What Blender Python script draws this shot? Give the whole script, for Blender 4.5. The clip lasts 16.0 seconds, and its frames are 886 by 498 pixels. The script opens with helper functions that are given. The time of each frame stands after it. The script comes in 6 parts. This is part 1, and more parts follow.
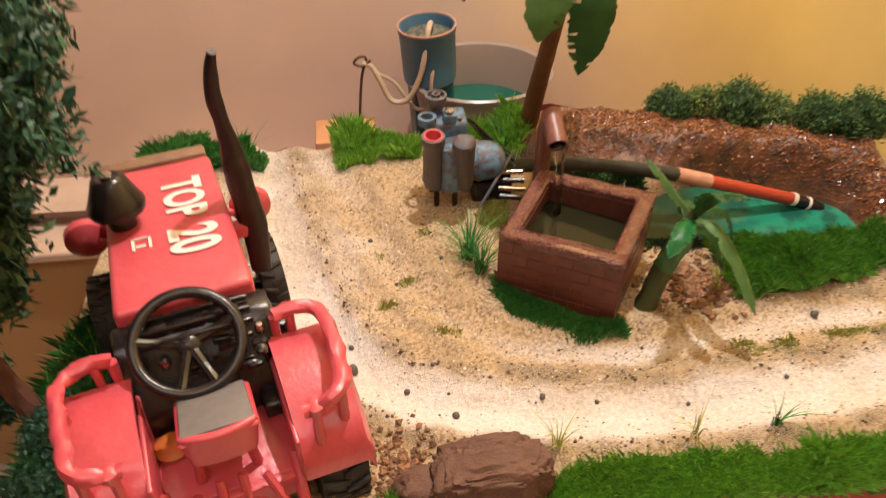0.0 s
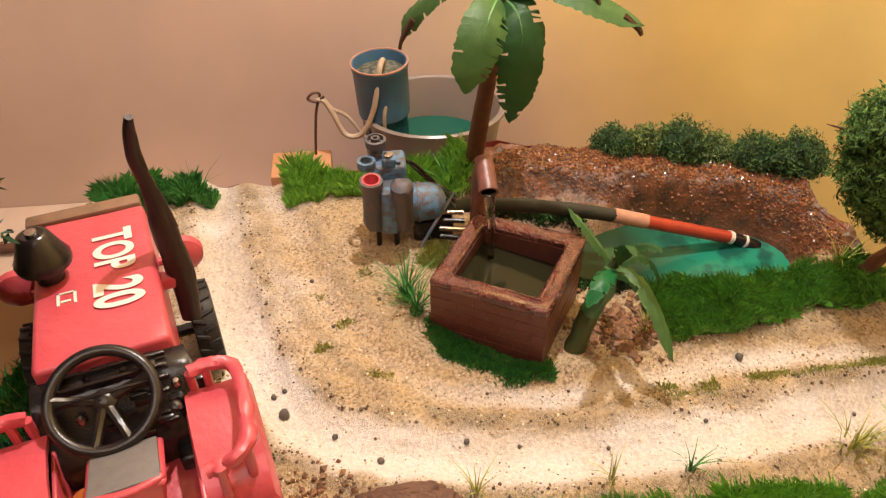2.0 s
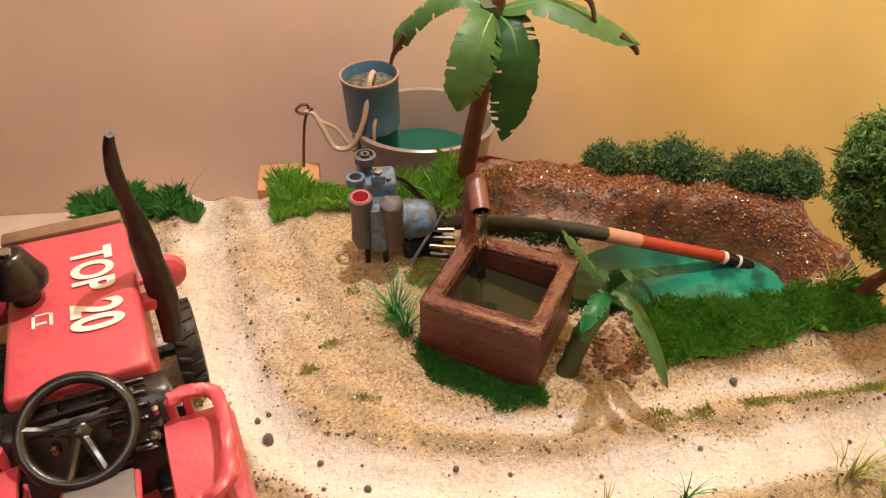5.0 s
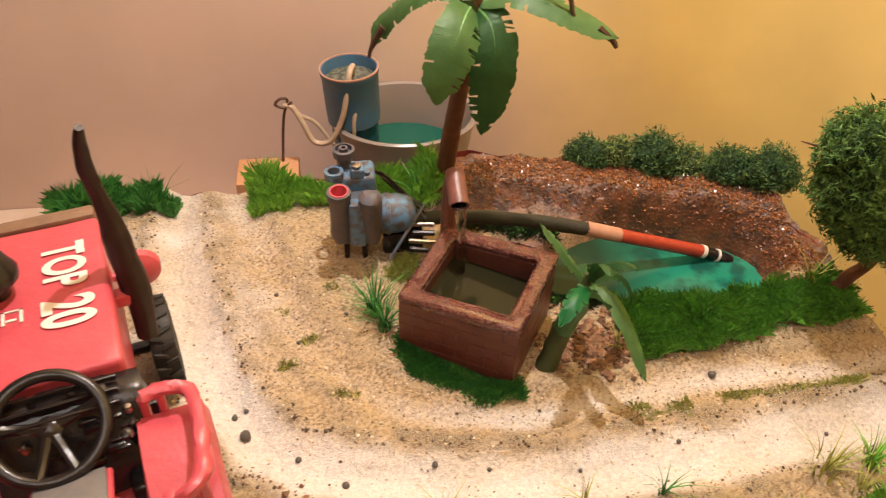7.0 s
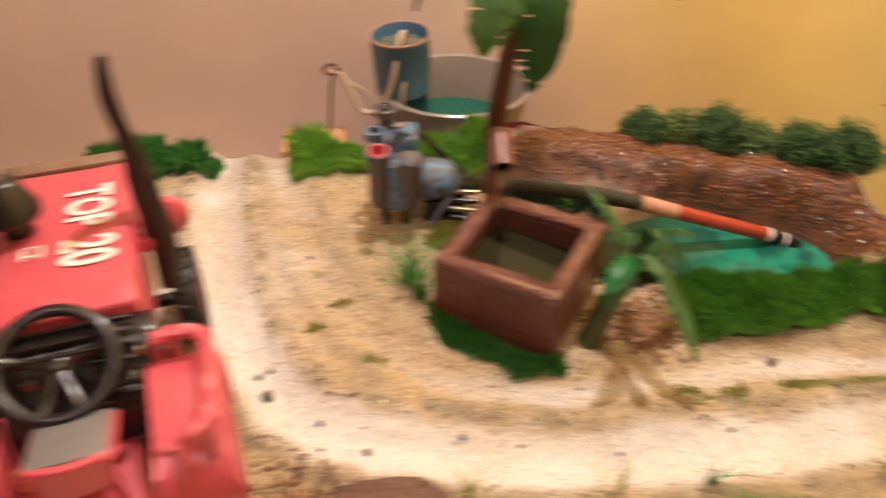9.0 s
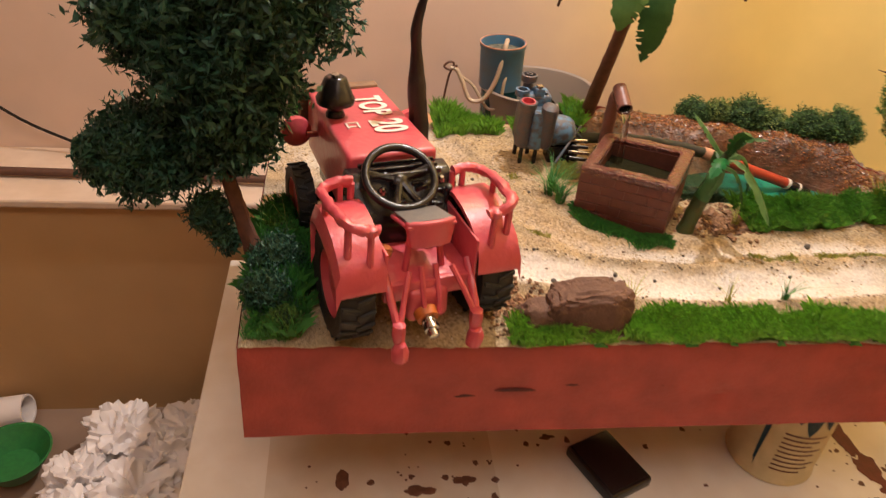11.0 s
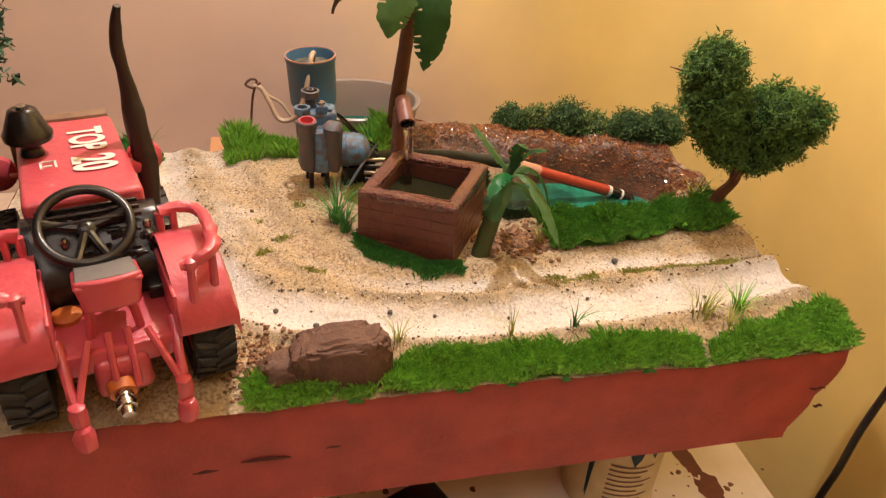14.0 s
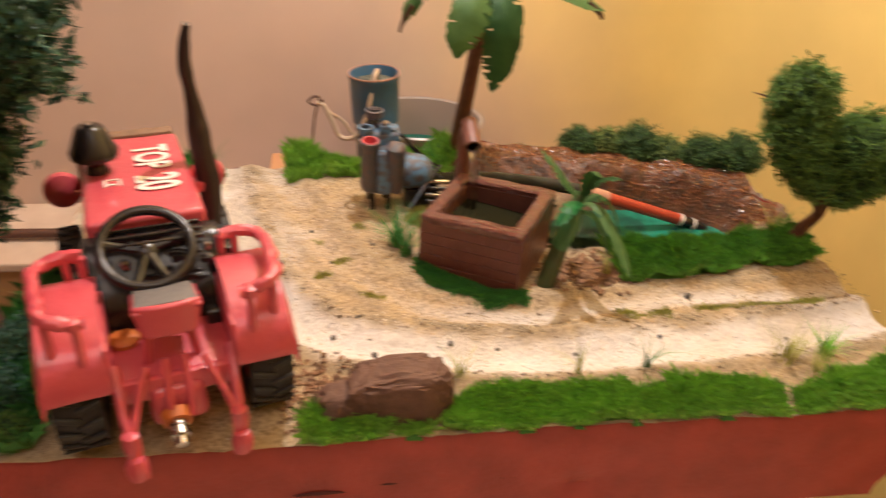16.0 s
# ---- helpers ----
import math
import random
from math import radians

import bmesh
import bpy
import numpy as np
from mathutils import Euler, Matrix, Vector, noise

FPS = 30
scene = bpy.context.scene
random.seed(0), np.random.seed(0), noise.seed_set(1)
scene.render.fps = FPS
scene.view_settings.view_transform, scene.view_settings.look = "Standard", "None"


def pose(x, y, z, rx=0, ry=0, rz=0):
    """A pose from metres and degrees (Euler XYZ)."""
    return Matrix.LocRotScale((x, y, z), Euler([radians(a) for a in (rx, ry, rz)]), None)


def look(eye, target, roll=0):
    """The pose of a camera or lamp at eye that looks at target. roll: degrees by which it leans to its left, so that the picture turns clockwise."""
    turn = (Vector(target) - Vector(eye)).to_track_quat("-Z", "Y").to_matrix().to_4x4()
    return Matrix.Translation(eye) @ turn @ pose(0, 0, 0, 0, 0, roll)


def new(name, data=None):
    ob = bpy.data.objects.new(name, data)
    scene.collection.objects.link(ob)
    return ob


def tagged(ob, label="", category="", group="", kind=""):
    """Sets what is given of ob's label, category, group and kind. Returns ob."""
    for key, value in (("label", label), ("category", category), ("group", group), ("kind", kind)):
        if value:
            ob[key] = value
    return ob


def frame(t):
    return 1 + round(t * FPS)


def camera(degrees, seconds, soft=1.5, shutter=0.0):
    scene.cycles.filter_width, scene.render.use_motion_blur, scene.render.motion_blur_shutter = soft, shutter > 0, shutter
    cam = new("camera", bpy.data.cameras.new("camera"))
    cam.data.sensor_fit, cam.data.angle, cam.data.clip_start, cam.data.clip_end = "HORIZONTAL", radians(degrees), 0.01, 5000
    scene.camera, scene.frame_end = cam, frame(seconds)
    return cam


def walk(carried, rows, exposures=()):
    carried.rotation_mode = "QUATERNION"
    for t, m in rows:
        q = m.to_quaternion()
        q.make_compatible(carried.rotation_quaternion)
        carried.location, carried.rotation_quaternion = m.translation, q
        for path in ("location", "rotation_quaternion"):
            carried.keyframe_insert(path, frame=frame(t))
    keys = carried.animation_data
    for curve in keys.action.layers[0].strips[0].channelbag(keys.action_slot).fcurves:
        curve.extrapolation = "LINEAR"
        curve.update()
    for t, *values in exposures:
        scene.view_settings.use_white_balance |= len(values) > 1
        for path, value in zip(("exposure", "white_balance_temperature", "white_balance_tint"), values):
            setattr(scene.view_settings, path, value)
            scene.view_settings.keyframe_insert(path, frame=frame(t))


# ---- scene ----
cam = camera(62.3, 16.0, 1.2, 0.8)
PATH = [
    (0, (-0.4339, -0.1827, 0.3585), (-0.3889, 0.1888, 0.0269), 0.22),
    (0.5, (-0.4244, -0.1973, 0.3875), (-0.3852, 0.1758, 0.0570), -1.40),
    (1, (-0.4223, -0.1884, 0.3843), (-0.3852, 0.1854, 0.0543), -0.31),
    (1.5, (-0.3917, -0.1821, 0.3850), (-0.3427, 0.1888, 0.0533), -0.04),
    (2, (-0.3912, -0.1793, 0.3862), (-0.3426, 0.1945, 0.0576), 0.57),
    (2.5, (-0.3924, -0.1756, 0.3860), (-0.3436, 0.2008, 0.0605), 0.86),
    (3, (-0.3982, -0.1711, 0.3786), (-0.3483, 0.2045, 0.0524), 1.11),
    (3.5, (-0.3889, -0.1664, 0.3781), (-0.3349, 0.2080, 0.0512), 1.33),
    (4, (-0.3882, -0.1658, 0.3788), (-0.3328, 0.2082, 0.0517), 1.44),
    (4.2, (-0.3892, -0.1641, 0.3815), (-0.3340, 0.2109, 0.0555), 1.50),
    (6.3, (-0.3985, -0.1663, 0.3870), (-0.3354, 0.2088, 0.0625), 2.94),
    (6.5, (-0.4055, -0.1666, 0.3819), (-0.3440, 0.2078, 0.0563), 3.28),
    (7, (-0.3876, -0.1631, 0.3838), (-0.3198, 0.2087, 0.0564), 2.88),
    (7.5, (-0.3670, -0.1617, 0.3684), (-0.3093, 0.2093, 0.0382), 1.47),
    (8, (-0.3008, -0.1637, 0.3583), (-0.2381, 0.1995, 0.0204), -0.52),
    (8.5, (-0.2754, -0.1673, 0.3536), (-0.2280, 0.1995, 0.0171), -1.78),
    (9, (-0.3736, -0.1603, 0.3480), (-0.3451, 0.2164, 0.0204), 1.36),
    (9.2, (-0.4156, -0.1639, 0.3580), (-0.3880, 0.2106, 0.0279), 2.20),
    (11.3, (-0.5656, -0.3932, 0.3352), (-0.4907, 0.0151, 0.0565), 6.28),
    (11.5, (-0.5424, -0.3793, 0.3172), (-0.4618, 0.0229, 0.0313), 6.41),
    (12, (-0.4544, -0.3535, 0.3121), (-0.3414, 0.0410, 0.0264), 5.75),
    (12.5, (-0.4417, -0.3511, 0.3107), (-0.3353, 0.0455, 0.0254), 4.83),
    (13, (-0.4390, -0.3454, 0.3105), (-0.3351, 0.0518, 0.0251), 5.32),
    (13.5, (-0.4333, -0.3419, 0.3147), (-0.3295, 0.0588, 0.0343), 5.26),
    (14, (-0.4186, -0.3327, 0.3318), (-0.3084, 0.0713, 0.0585), 5.06),
    (14.5, (-0.4267, -0.3263, 0.3326), (-0.3243, 0.0798, 0.0594), 5.37),
    (15, (-0.4169, -0.3178, 0.3333), (-0.3196, 0.0882, 0.0582), 4.95),
    (15.5, (-0.4041, -0.3053, 0.3302), (-0.3001, 0.1007, 0.0575), 5.43),
    (16, (-0.4237, -0.3075, 0.3280), (-0.3469, 0.1078, 0.0604), 4.26),]
walk(cam, [(t, look(eye, target, roll)) for t, eye, target, roll in PATH])

# ---- light: one warm bulb hanging over the table, an added dimmer fill behind ----
world = bpy.data.worlds.new("room_air")
scene.world = world
world.use_nodes = True
world.node_tree.nodes["Background"].inputs[0].default_value = (1.0, 0.80, 0.62, 1)
world.node_tree.nodes["Background"].inputs[1].default_value = 0.22
bulb = bpy.data.lights.new("bulb", "POINT")
bulb.energy, bulb.color, bulb.shadow_soft_size = 26.5, (1.0, 0.91, 0.88), 0.010
new("bulb_lamp", bulb).matrix_world = pose(-0.27, 0.32, 0.82)
# large unseen panel, added only to brighten front faces and walls
fill_panel = bpy.data.lights.new("soft_fill", "AREA")
fill_panel.shape, fill_panel.size, fill_panel.size_y, fill_panel.energy, fill_panel.color = "RECTANGLE", 1.6, 1.2, 22.0, (1.0, 0.92, 0.90)
new("soft_fill", fill_panel).matrix_world = look((-0.5, -0.7, 1.95), (-0.35, -0.1, 0))
scene.view_settings.exposure = 0.0

import collections

# ---- helpers of this place: lengths below are in decimetres ----
S = 0.1
rnd = random.Random(7)


def nodes(name):
    m = bpy.data.materials.new(name)
    m.use_nodes = True
    t = m.node_tree
    return m, t, t.nodes["Principled BSDF"]


def mat(name, a, b=None, rough=0.6, metal=0.0, scale=150.0, bump=0.2, fine=900.0, coat=0.0, spread=0.5, vary=0.0, dist=0.0006):
    """Two colours mixed by coarse noise, fine grain in the relief; scales per metre."""
    m, t, p = nodes(name)
    b = b or tuple(c * 0.8 for c in a)
    co = t.nodes.new("ShaderNodeTexCoord")
    n1, n2 = t.nodes.new("ShaderNodeTexNoise"), t.nodes.new("ShaderNodeTexNoise")
    for n, s in ((n1, scale), (n2, fine)):
        n.inputs["Scale"].default_value = s
        n.inputs["Detail"].default_value = 5
        t.links.new(co.outputs["Object"], n.inputs["Vector"])
    r = t.nodes.new("ShaderNodeMapRange")
    r.inputs[1].default_value, r.inputs[2].default_value = 0.5 - spread / 2, 0.5 + spread / 2
    t.links.new(n1.outputs[0], r.inputs[0])
    mix = t.nodes.new("ShaderNodeMix")
    mix.data_type = "RGBA"
    mix.inputs[6].default_value, mix.inputs[7].default_value = (*a, 1), (*b, 1)
    t.links.new(r.outputs[0], mix.inputs[0])
    out = mix.outputs[2]
    if vary:
        g, h = t.nodes.new("ShaderNodeNewGeometry"), t.nodes.new("ShaderNodeHueSaturation")
        v = t.nodes.new("ShaderNodeMapRange")
        v.inputs[3].default_value, v.inputs[4].default_value = 1 - vary, 1 + vary
        t.links.new(g.outputs["Random Per Island"], v.inputs[0])
        t.links.new(v.outputs[0], h.inputs["Value"])
        t.links.new(out, h.inputs["Color"])
        out = h.outputs[0]
    t.links.new(out, p.inputs["Base Color"])
    rr = t.nodes.new("ShaderNodeMapRange")
    rr.inputs[3].default_value, rr.inputs[4].default_value = max(rough - 0.12, 0.03), min(rough + 0.12, 1)
    t.links.new(n2.outputs[0], rr.inputs[0])
    t.links.new(rr.outputs[0], p.inputs["Roughness"])
    p.inputs["Metallic"].default_value = metal
    p.inputs["Coat Weight"].default_value = coat
    if bump:
        bp = t.nodes.new("ShaderNodeBump")
        bp.inputs["Strength"].default_value, bp.inputs["Distance"].default_value = bump, dist
        ad = t.nodes.new("ShaderNodeMath")
        ad.operation = "ADD"
        t.links.new(n1.outputs[0], ad.inputs[0])
        t.links.new(n2.outputs[0], ad.inputs[1])
        t.links.new(ad.outputs[0], bp.inputs["Height"])
        t.links.new(bp.outputs[0], p.inputs["Normal"])
    return m


def thing(name, at, label, category, group="", kind=""):
    ob = new(name)
    ob.empty_display_size = 0.01
    ob.location = Vector(at) * S
    return tagged(ob, label, category, group, kind)


def base_of(ob):
    v = Vector()
    while ob:
        v += ob.location
        ob = ob.parent
    return v


def link(name, bm, material, at=(0, 0, 0), smooth=True):
    """A bmesh in decimetres of the world as a mesh object whose origin lies at `at`, in metres."""
    bmesh.ops.recalc_face_normals(bm, faces=bm.faces[:])
    me = bpy.data.meshes.new(name)
    at = Vector(at)
    for v in bm.verts:
        v.co = v.co * S - at
    for f in bm.faces:
        f.smooth = smooth
    bm.to_mesh(me)
    bm.free()
    for m in material if isinstance(material, (list, tuple)) else [material]:
        me.materials.append(m)
    if smooth:
        me.set_sharp_from_angle(angle=radians(40))
    return new(name, me)


def part(name, bm, material, parent, label="", smooth=True):
    ob = link(name, bm, material, base_of(parent), smooth)
    ob.parent = parent
    return tagged(ob, label)


def solo(name, bm, material, at, label, category, group="", kind="", smooth=True):
    ob = link(name, bm, material, Vector(at) * S, smooth)
    ob.location = Vector(at) * S
    return tagged(ob, label, category, group, kind)


def structure(name, bm, material, label, category, smooth=False):
    return solo(name, bm, material, (0, 0, 0), label, category, "", "structure", smooth)


def box(x0, x1, y0, y1, z0, z1, bevel=0.0, seg=2, m=None, bm=None):
    bm = bm or bmesh.new()
    r = bmesh.ops.create_cube(bm, size=1)
    vs = r["verts"]
    for v in vs:
        v.co = Vector(((x0 + x1) / 2 + v.co.x * (x1 - x0), (y0 + y1) / 2 + v.co.y * (y1 - y0), (z0 + z1) / 2 + v.co.z * (z1 - z0)))
    if bevel:
        es = list({e for v in vs for e in v.link_edges})
        r = bmesh.ops.bevel(bm, geom=es, offset=bevel, segments=seg, affect="EDGES", profile=0.5)
        vs = list({v for f in r["faces"] for v in f.verts} | {v for v in vs if v.is_valid})
    if m:
        bmesh.ops.transform(bm, matrix=m, verts=vs)
    return bm


def lathe(profile, n=24, m=None, bm=None, closed=False):
    """Rings of (radius, z) turned about z."""
    bm = bm or bmesh.new()
    rings = []
    for r, z in profile:
        rings.append([bm.verts.new((r * math.cos(2 * math.pi * i / n), r * math.sin(2 * math.pi * i / n), z)) for i in range(n)] if r > 1e-5 else [bm.verts.new((0, 0, z))])
    pairs = list(zip(rings, rings[1:])) + ([(rings[-1], rings[0])] if closed else [])
    for a, b in pairs:
        for i in range(n):
            j = (i + 1) % n
            q = [a[i % len(a)], a[j % len(a)], b[j % len(b)], b[i % len(b)]]
            q = list(dict.fromkeys(q))
            if len(q) > 2:
                bm.faces.new(q)
    if not closed:
        for ring in (rings[0], rings[-1]):
            if len(ring) > 2:
                bm.faces.new(ring)
    if m:
        bmesh.ops.transform(bm, matrix=m, verts=[v for ring in rings for v in ring])
    return bm


def smooth_line(pts, k=6):
    """A Catmull-Rom line through the points (any number of values each)."""
    p = [np.array(q, float) for q in pts]
    p = [2 * p[0] - p[1]] + p + [2 * p[-1] - p[-2]]
    out = []
    for i in range(1, len(p) - 2):
        for s in range(k):
            u = s / k
            a, b, c, d = p[i - 1 : i + 3]
            out.append(0.5 * (2 * b + (c - a) * u + (2 * a - 5 * b + 4 * c - d) * u * u + (3 * b - a - 3 * c + d) * u**3))
    out.append(p[-2])
    return out


def tube(pts, radius, n=10, k=6, bm=None, wob=0.0, smoothed=True):
    """A tube along points (x, y, z[, radius])."""
    bm = bm or bmesh.new()
    line = smooth_line([tuple(q) + ((radius,) if len(q) < 4 else ()) for q in pts], k) if smoothed else [np.array(tuple(q) + ((radius,) if len(q) < 4 else ()), float) for q in pts]
    up = None
    rings = []
    for i, q in enumerate(line):
        d = Vector(line[min(i + 1, len(line) - 1)][:3] - line[max(i - 1, 0)][:3]).normalized()
        if up is None:
            up = d.orthogonal().normalized()
        up = (up - d * up.dot(d)).normalized()
        side = d.cross(up)
        ring = []
        for j in range(n):
            a = 2 * math.pi * j / n
            r = q[3] * (1 + (wob * (noise.noise(Vector(q[:3]) * 9 + Vector((math.cos(a), math.sin(a), 0)) * 1.3)) if wob else 0))
            ring.append(bm.verts.new(Vector(q[:3]) + (up * math.cos(a) + side * math.sin(a)) * r))
        rings.append(ring)
    for a, b in zip(rings, rings[1:]):
        for j in range(n):
            bm.faces.new((a[j], a[(j + 1) % n], b[(j + 1) % n], b[j]))
    bm.faces.new(rings[0][::-1])
    bm.faces.new(rings[-1])
    return bm


def lumpy(bm, amount, scale, seed=0.0):
    bm.normal_update()
    for v in bm.verts:
        v.co += v.normal * amount * noise.fractal(v.co * scale + Vector((seed, seed * 0.7, 0)), 1.0, 2.0, 3)
    return bm


def quad_mesh(name, verts, faces, material, at=(0, 0, 0)):
    """A mesh from arrays in decimetres (for grass, leaves, grit)."""
    me = bpy.data.meshes.new(name)
    me.from_pydata((np.asarray(verts) * S - np.array(at) * S).tolist(), [], faces)
    me.materials.append(material)
    ob = new(name, me)
    ob.location = Vector(at) * S
    return ob


# ---- materials ----


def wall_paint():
    """Old limewash, its colour going from pinkish to a lighter yellow across a slanting, soft border."""
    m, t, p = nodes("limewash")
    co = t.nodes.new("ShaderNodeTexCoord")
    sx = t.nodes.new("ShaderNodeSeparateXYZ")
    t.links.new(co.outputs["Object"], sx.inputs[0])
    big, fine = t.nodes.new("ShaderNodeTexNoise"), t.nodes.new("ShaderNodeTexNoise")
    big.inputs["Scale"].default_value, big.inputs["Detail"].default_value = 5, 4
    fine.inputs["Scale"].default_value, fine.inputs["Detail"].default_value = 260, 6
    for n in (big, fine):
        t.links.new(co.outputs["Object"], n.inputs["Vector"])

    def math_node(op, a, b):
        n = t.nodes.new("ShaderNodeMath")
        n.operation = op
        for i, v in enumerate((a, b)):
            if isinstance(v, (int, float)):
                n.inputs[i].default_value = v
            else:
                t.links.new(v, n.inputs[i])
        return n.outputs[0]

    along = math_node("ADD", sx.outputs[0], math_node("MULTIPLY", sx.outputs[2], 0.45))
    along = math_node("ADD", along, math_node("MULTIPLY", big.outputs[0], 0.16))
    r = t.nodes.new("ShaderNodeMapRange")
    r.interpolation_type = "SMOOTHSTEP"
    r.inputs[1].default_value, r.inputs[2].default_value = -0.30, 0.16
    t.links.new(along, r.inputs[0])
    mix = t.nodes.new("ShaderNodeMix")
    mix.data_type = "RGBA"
    # the yellow is raised in place of lamp light missing on the right
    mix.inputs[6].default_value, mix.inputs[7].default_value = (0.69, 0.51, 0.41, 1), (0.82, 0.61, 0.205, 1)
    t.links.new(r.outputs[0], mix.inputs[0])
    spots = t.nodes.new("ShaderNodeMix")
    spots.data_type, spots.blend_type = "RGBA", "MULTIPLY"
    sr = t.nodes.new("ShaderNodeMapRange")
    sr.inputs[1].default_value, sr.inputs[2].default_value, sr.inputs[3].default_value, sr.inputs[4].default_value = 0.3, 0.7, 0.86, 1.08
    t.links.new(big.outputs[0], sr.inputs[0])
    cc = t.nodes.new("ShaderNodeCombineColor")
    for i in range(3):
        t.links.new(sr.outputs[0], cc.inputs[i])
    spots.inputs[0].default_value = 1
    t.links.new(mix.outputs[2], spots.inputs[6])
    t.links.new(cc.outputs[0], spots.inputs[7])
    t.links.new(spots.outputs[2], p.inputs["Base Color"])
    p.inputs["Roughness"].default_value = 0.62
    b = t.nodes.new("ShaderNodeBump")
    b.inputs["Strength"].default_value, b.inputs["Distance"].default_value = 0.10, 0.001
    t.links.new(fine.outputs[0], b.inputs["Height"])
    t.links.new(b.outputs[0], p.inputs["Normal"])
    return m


def ground_paint():
    """Sand, chalk-white wheel tracks, gravel and dark wet earth, told apart by the 'soil' layer of the mesh."""
    m, t, p = nodes("diorama_soil")
    co = t.nodes.new("ShaderNodeTexCoord")
    at = t.nodes.new("ShaderNodeAttribute")
    at.attribute_name = "soil"
    se = t.nodes.new("ShaderNodeSeparateColor")
    t.links.new(at.outputs["Color"], se.inputs[0])
    ns = []
    for s, d in ((70, 5), (420, 6), (1500, 3)):
        n = t.nodes.new("ShaderNodeTexNoise")
        n.inputs["Scale"].default_value, n.inputs["Detail"].default_value = s, d
        t.links.new(co.outputs["Object"], n.inputs["Vector"])
        ns.append(n)

    def ramp(src, lo, hi, a, b):
        r = t.nodes.new("ShaderNodeMapRange")
        for i, v in enumerate((lo, hi, a, b)):
            r.inputs[i + 1].default_value = v
        t.links.new(src, r.inputs[0])
        return r.outputs[0]

    def mixed(f, a, b):
        x = t.nodes.new("ShaderNodeMix")
        x.data_type = "RGBA"
        t.links.new(f, x.inputs[0])
        for i, v in ((6, a), (7, b)):
            if isinstance(v, tuple):
                x.inputs[i].default_value = (*v, 1)
            else:
                t.links.new(v, x.inputs[i])
        return x.outputs[2]

    sand = mixed(ramp(ns[1].outputs[0], 0.38, 0.58, 0, 1), (0.25, 0.17, 0.09), (0.56, 0.42, 0.27))
    sand = mixed(ramp(ns[0].outputs[0], 0.40, 0.64, 0, 0.6), sand, (0.56, 0.40, 0.21))
    chalk = mixed(ramp(ns[1].outputs[0], 0.38, 0.60, 0, 1), (0.66, 0.60, 0.555), (0.76, 0.715, 0.675))
    gravel = mixed(ramp(ns[2].outputs[0], 0.40, 0.60, 0, 1), (0.14, 0.10, 0.06), (0.46, 0.37, 0.25))
    wet = mixed(ramp(ns[0].outputs[0], 0.36, 0.62, 0, 1), (0.040, 0.014, 0.006), (0.15, 0.048, 0.018))
    wet = mixed(ramp(ns[1].outputs[0], 0.52, 0.66, 0, 0.3), wet, (0.24, 0.13, 0.065))
    col = mixed(se.outputs[0], sand, chalk)
    col = mixed(se.outputs[1], col, gravel)
    col = mixed(se.outputs[2], col, wet)
    t.links.new(col, p.inputs["Base Color"])
    t.links.new(ramp(se.outputs[2], 0, 1, 0.85, 0.36), p.inputs["Roughness"])
    t.links.new(ramp(se.outputs[2], 0, 1, 0.4, 0.5), p.inputs["Specular IOR Level"])
    b = t.nodes.new("ShaderNodeBump")
    b.inputs["Strength"].default_value, b.inputs["Distance"].default_value = 0.8, 0.0016
    s = t.nodes.new("ShaderNodeMath")
    s.operation = "ADD"
    dry = t.nodes.new("ShaderNodeMath")
    dry.operation = "MULTIPLY"
    t.links.new(ns[2].outputs[0], dry.inputs[0])
    t.links.new(ramp(se.outputs[2], 0, 1, 1, 0), dry.inputs[1])
    t.links.new(ns[1].outputs[0], s.inputs[0])
    t.links.new(dry.outputs[0], s.inputs[1])
    t.links.new(s.outputs[0], b.inputs["Height"])
    t.links.new(b.outputs[0], p.inputs["Normal"])
    cb, cn = t.nodes.new("ShaderNodeBump"), t.nodes.new("ShaderNodeTexNoise")
    cn.inputs["Scale"].default_value, cn.inputs["Detail"].default_value = 330, 4
    cb.inputs["Strength"].default_value, cb.inputs["Distance"].default_value = 1.0, 0.0034
    t.links.new(co.outputs["Object"], cn.inputs["Vector"])
    t.links.new(cn.outputs[0], cb.inputs["Height"])
    t.links.new(cb.outputs[0], p.inputs["Coat Normal"])
    t.links.new(ramp(se.outputs[2], 0.3, 1, 0, 0.6), p.inputs["Coat Weight"])
    p.inputs["Coat Roughness"].default_value = 0.10
    return m


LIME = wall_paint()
SOIL = ground_paint()
RED_BOARD = mat("red_oxide_paint", (0.37, 0.054, 0.040), (0.27, 0.038, 0.029), 0.6, scale=34, bump=0.55, fine=300, spread=0.3, dist=0.0012)
TABLE = mat("stained_white_table", (0.74, 0.65, 0.55), (0.82, 0.75, 0.67), 0.45, scale=18, bump=0.08, spread=0.3)
LEDGE = mat("chalky_ledge", (0.66, 0.52, 0.41), (0.55, 0.41, 0.31), 0.75, scale=30, bump=0.2)
OCHRE = mat("ochre_wall", (0.52, 0.32, 0.15), (0.45, 0.27, 0.12), 0.75, scale=9, bump=0.2, fine=300)
FLOOR = mat("cement_floor", (0.30, 0.20, 0.14), (0.24, 0.15, 0.10), 0.7, scale=12, bump=0.2)

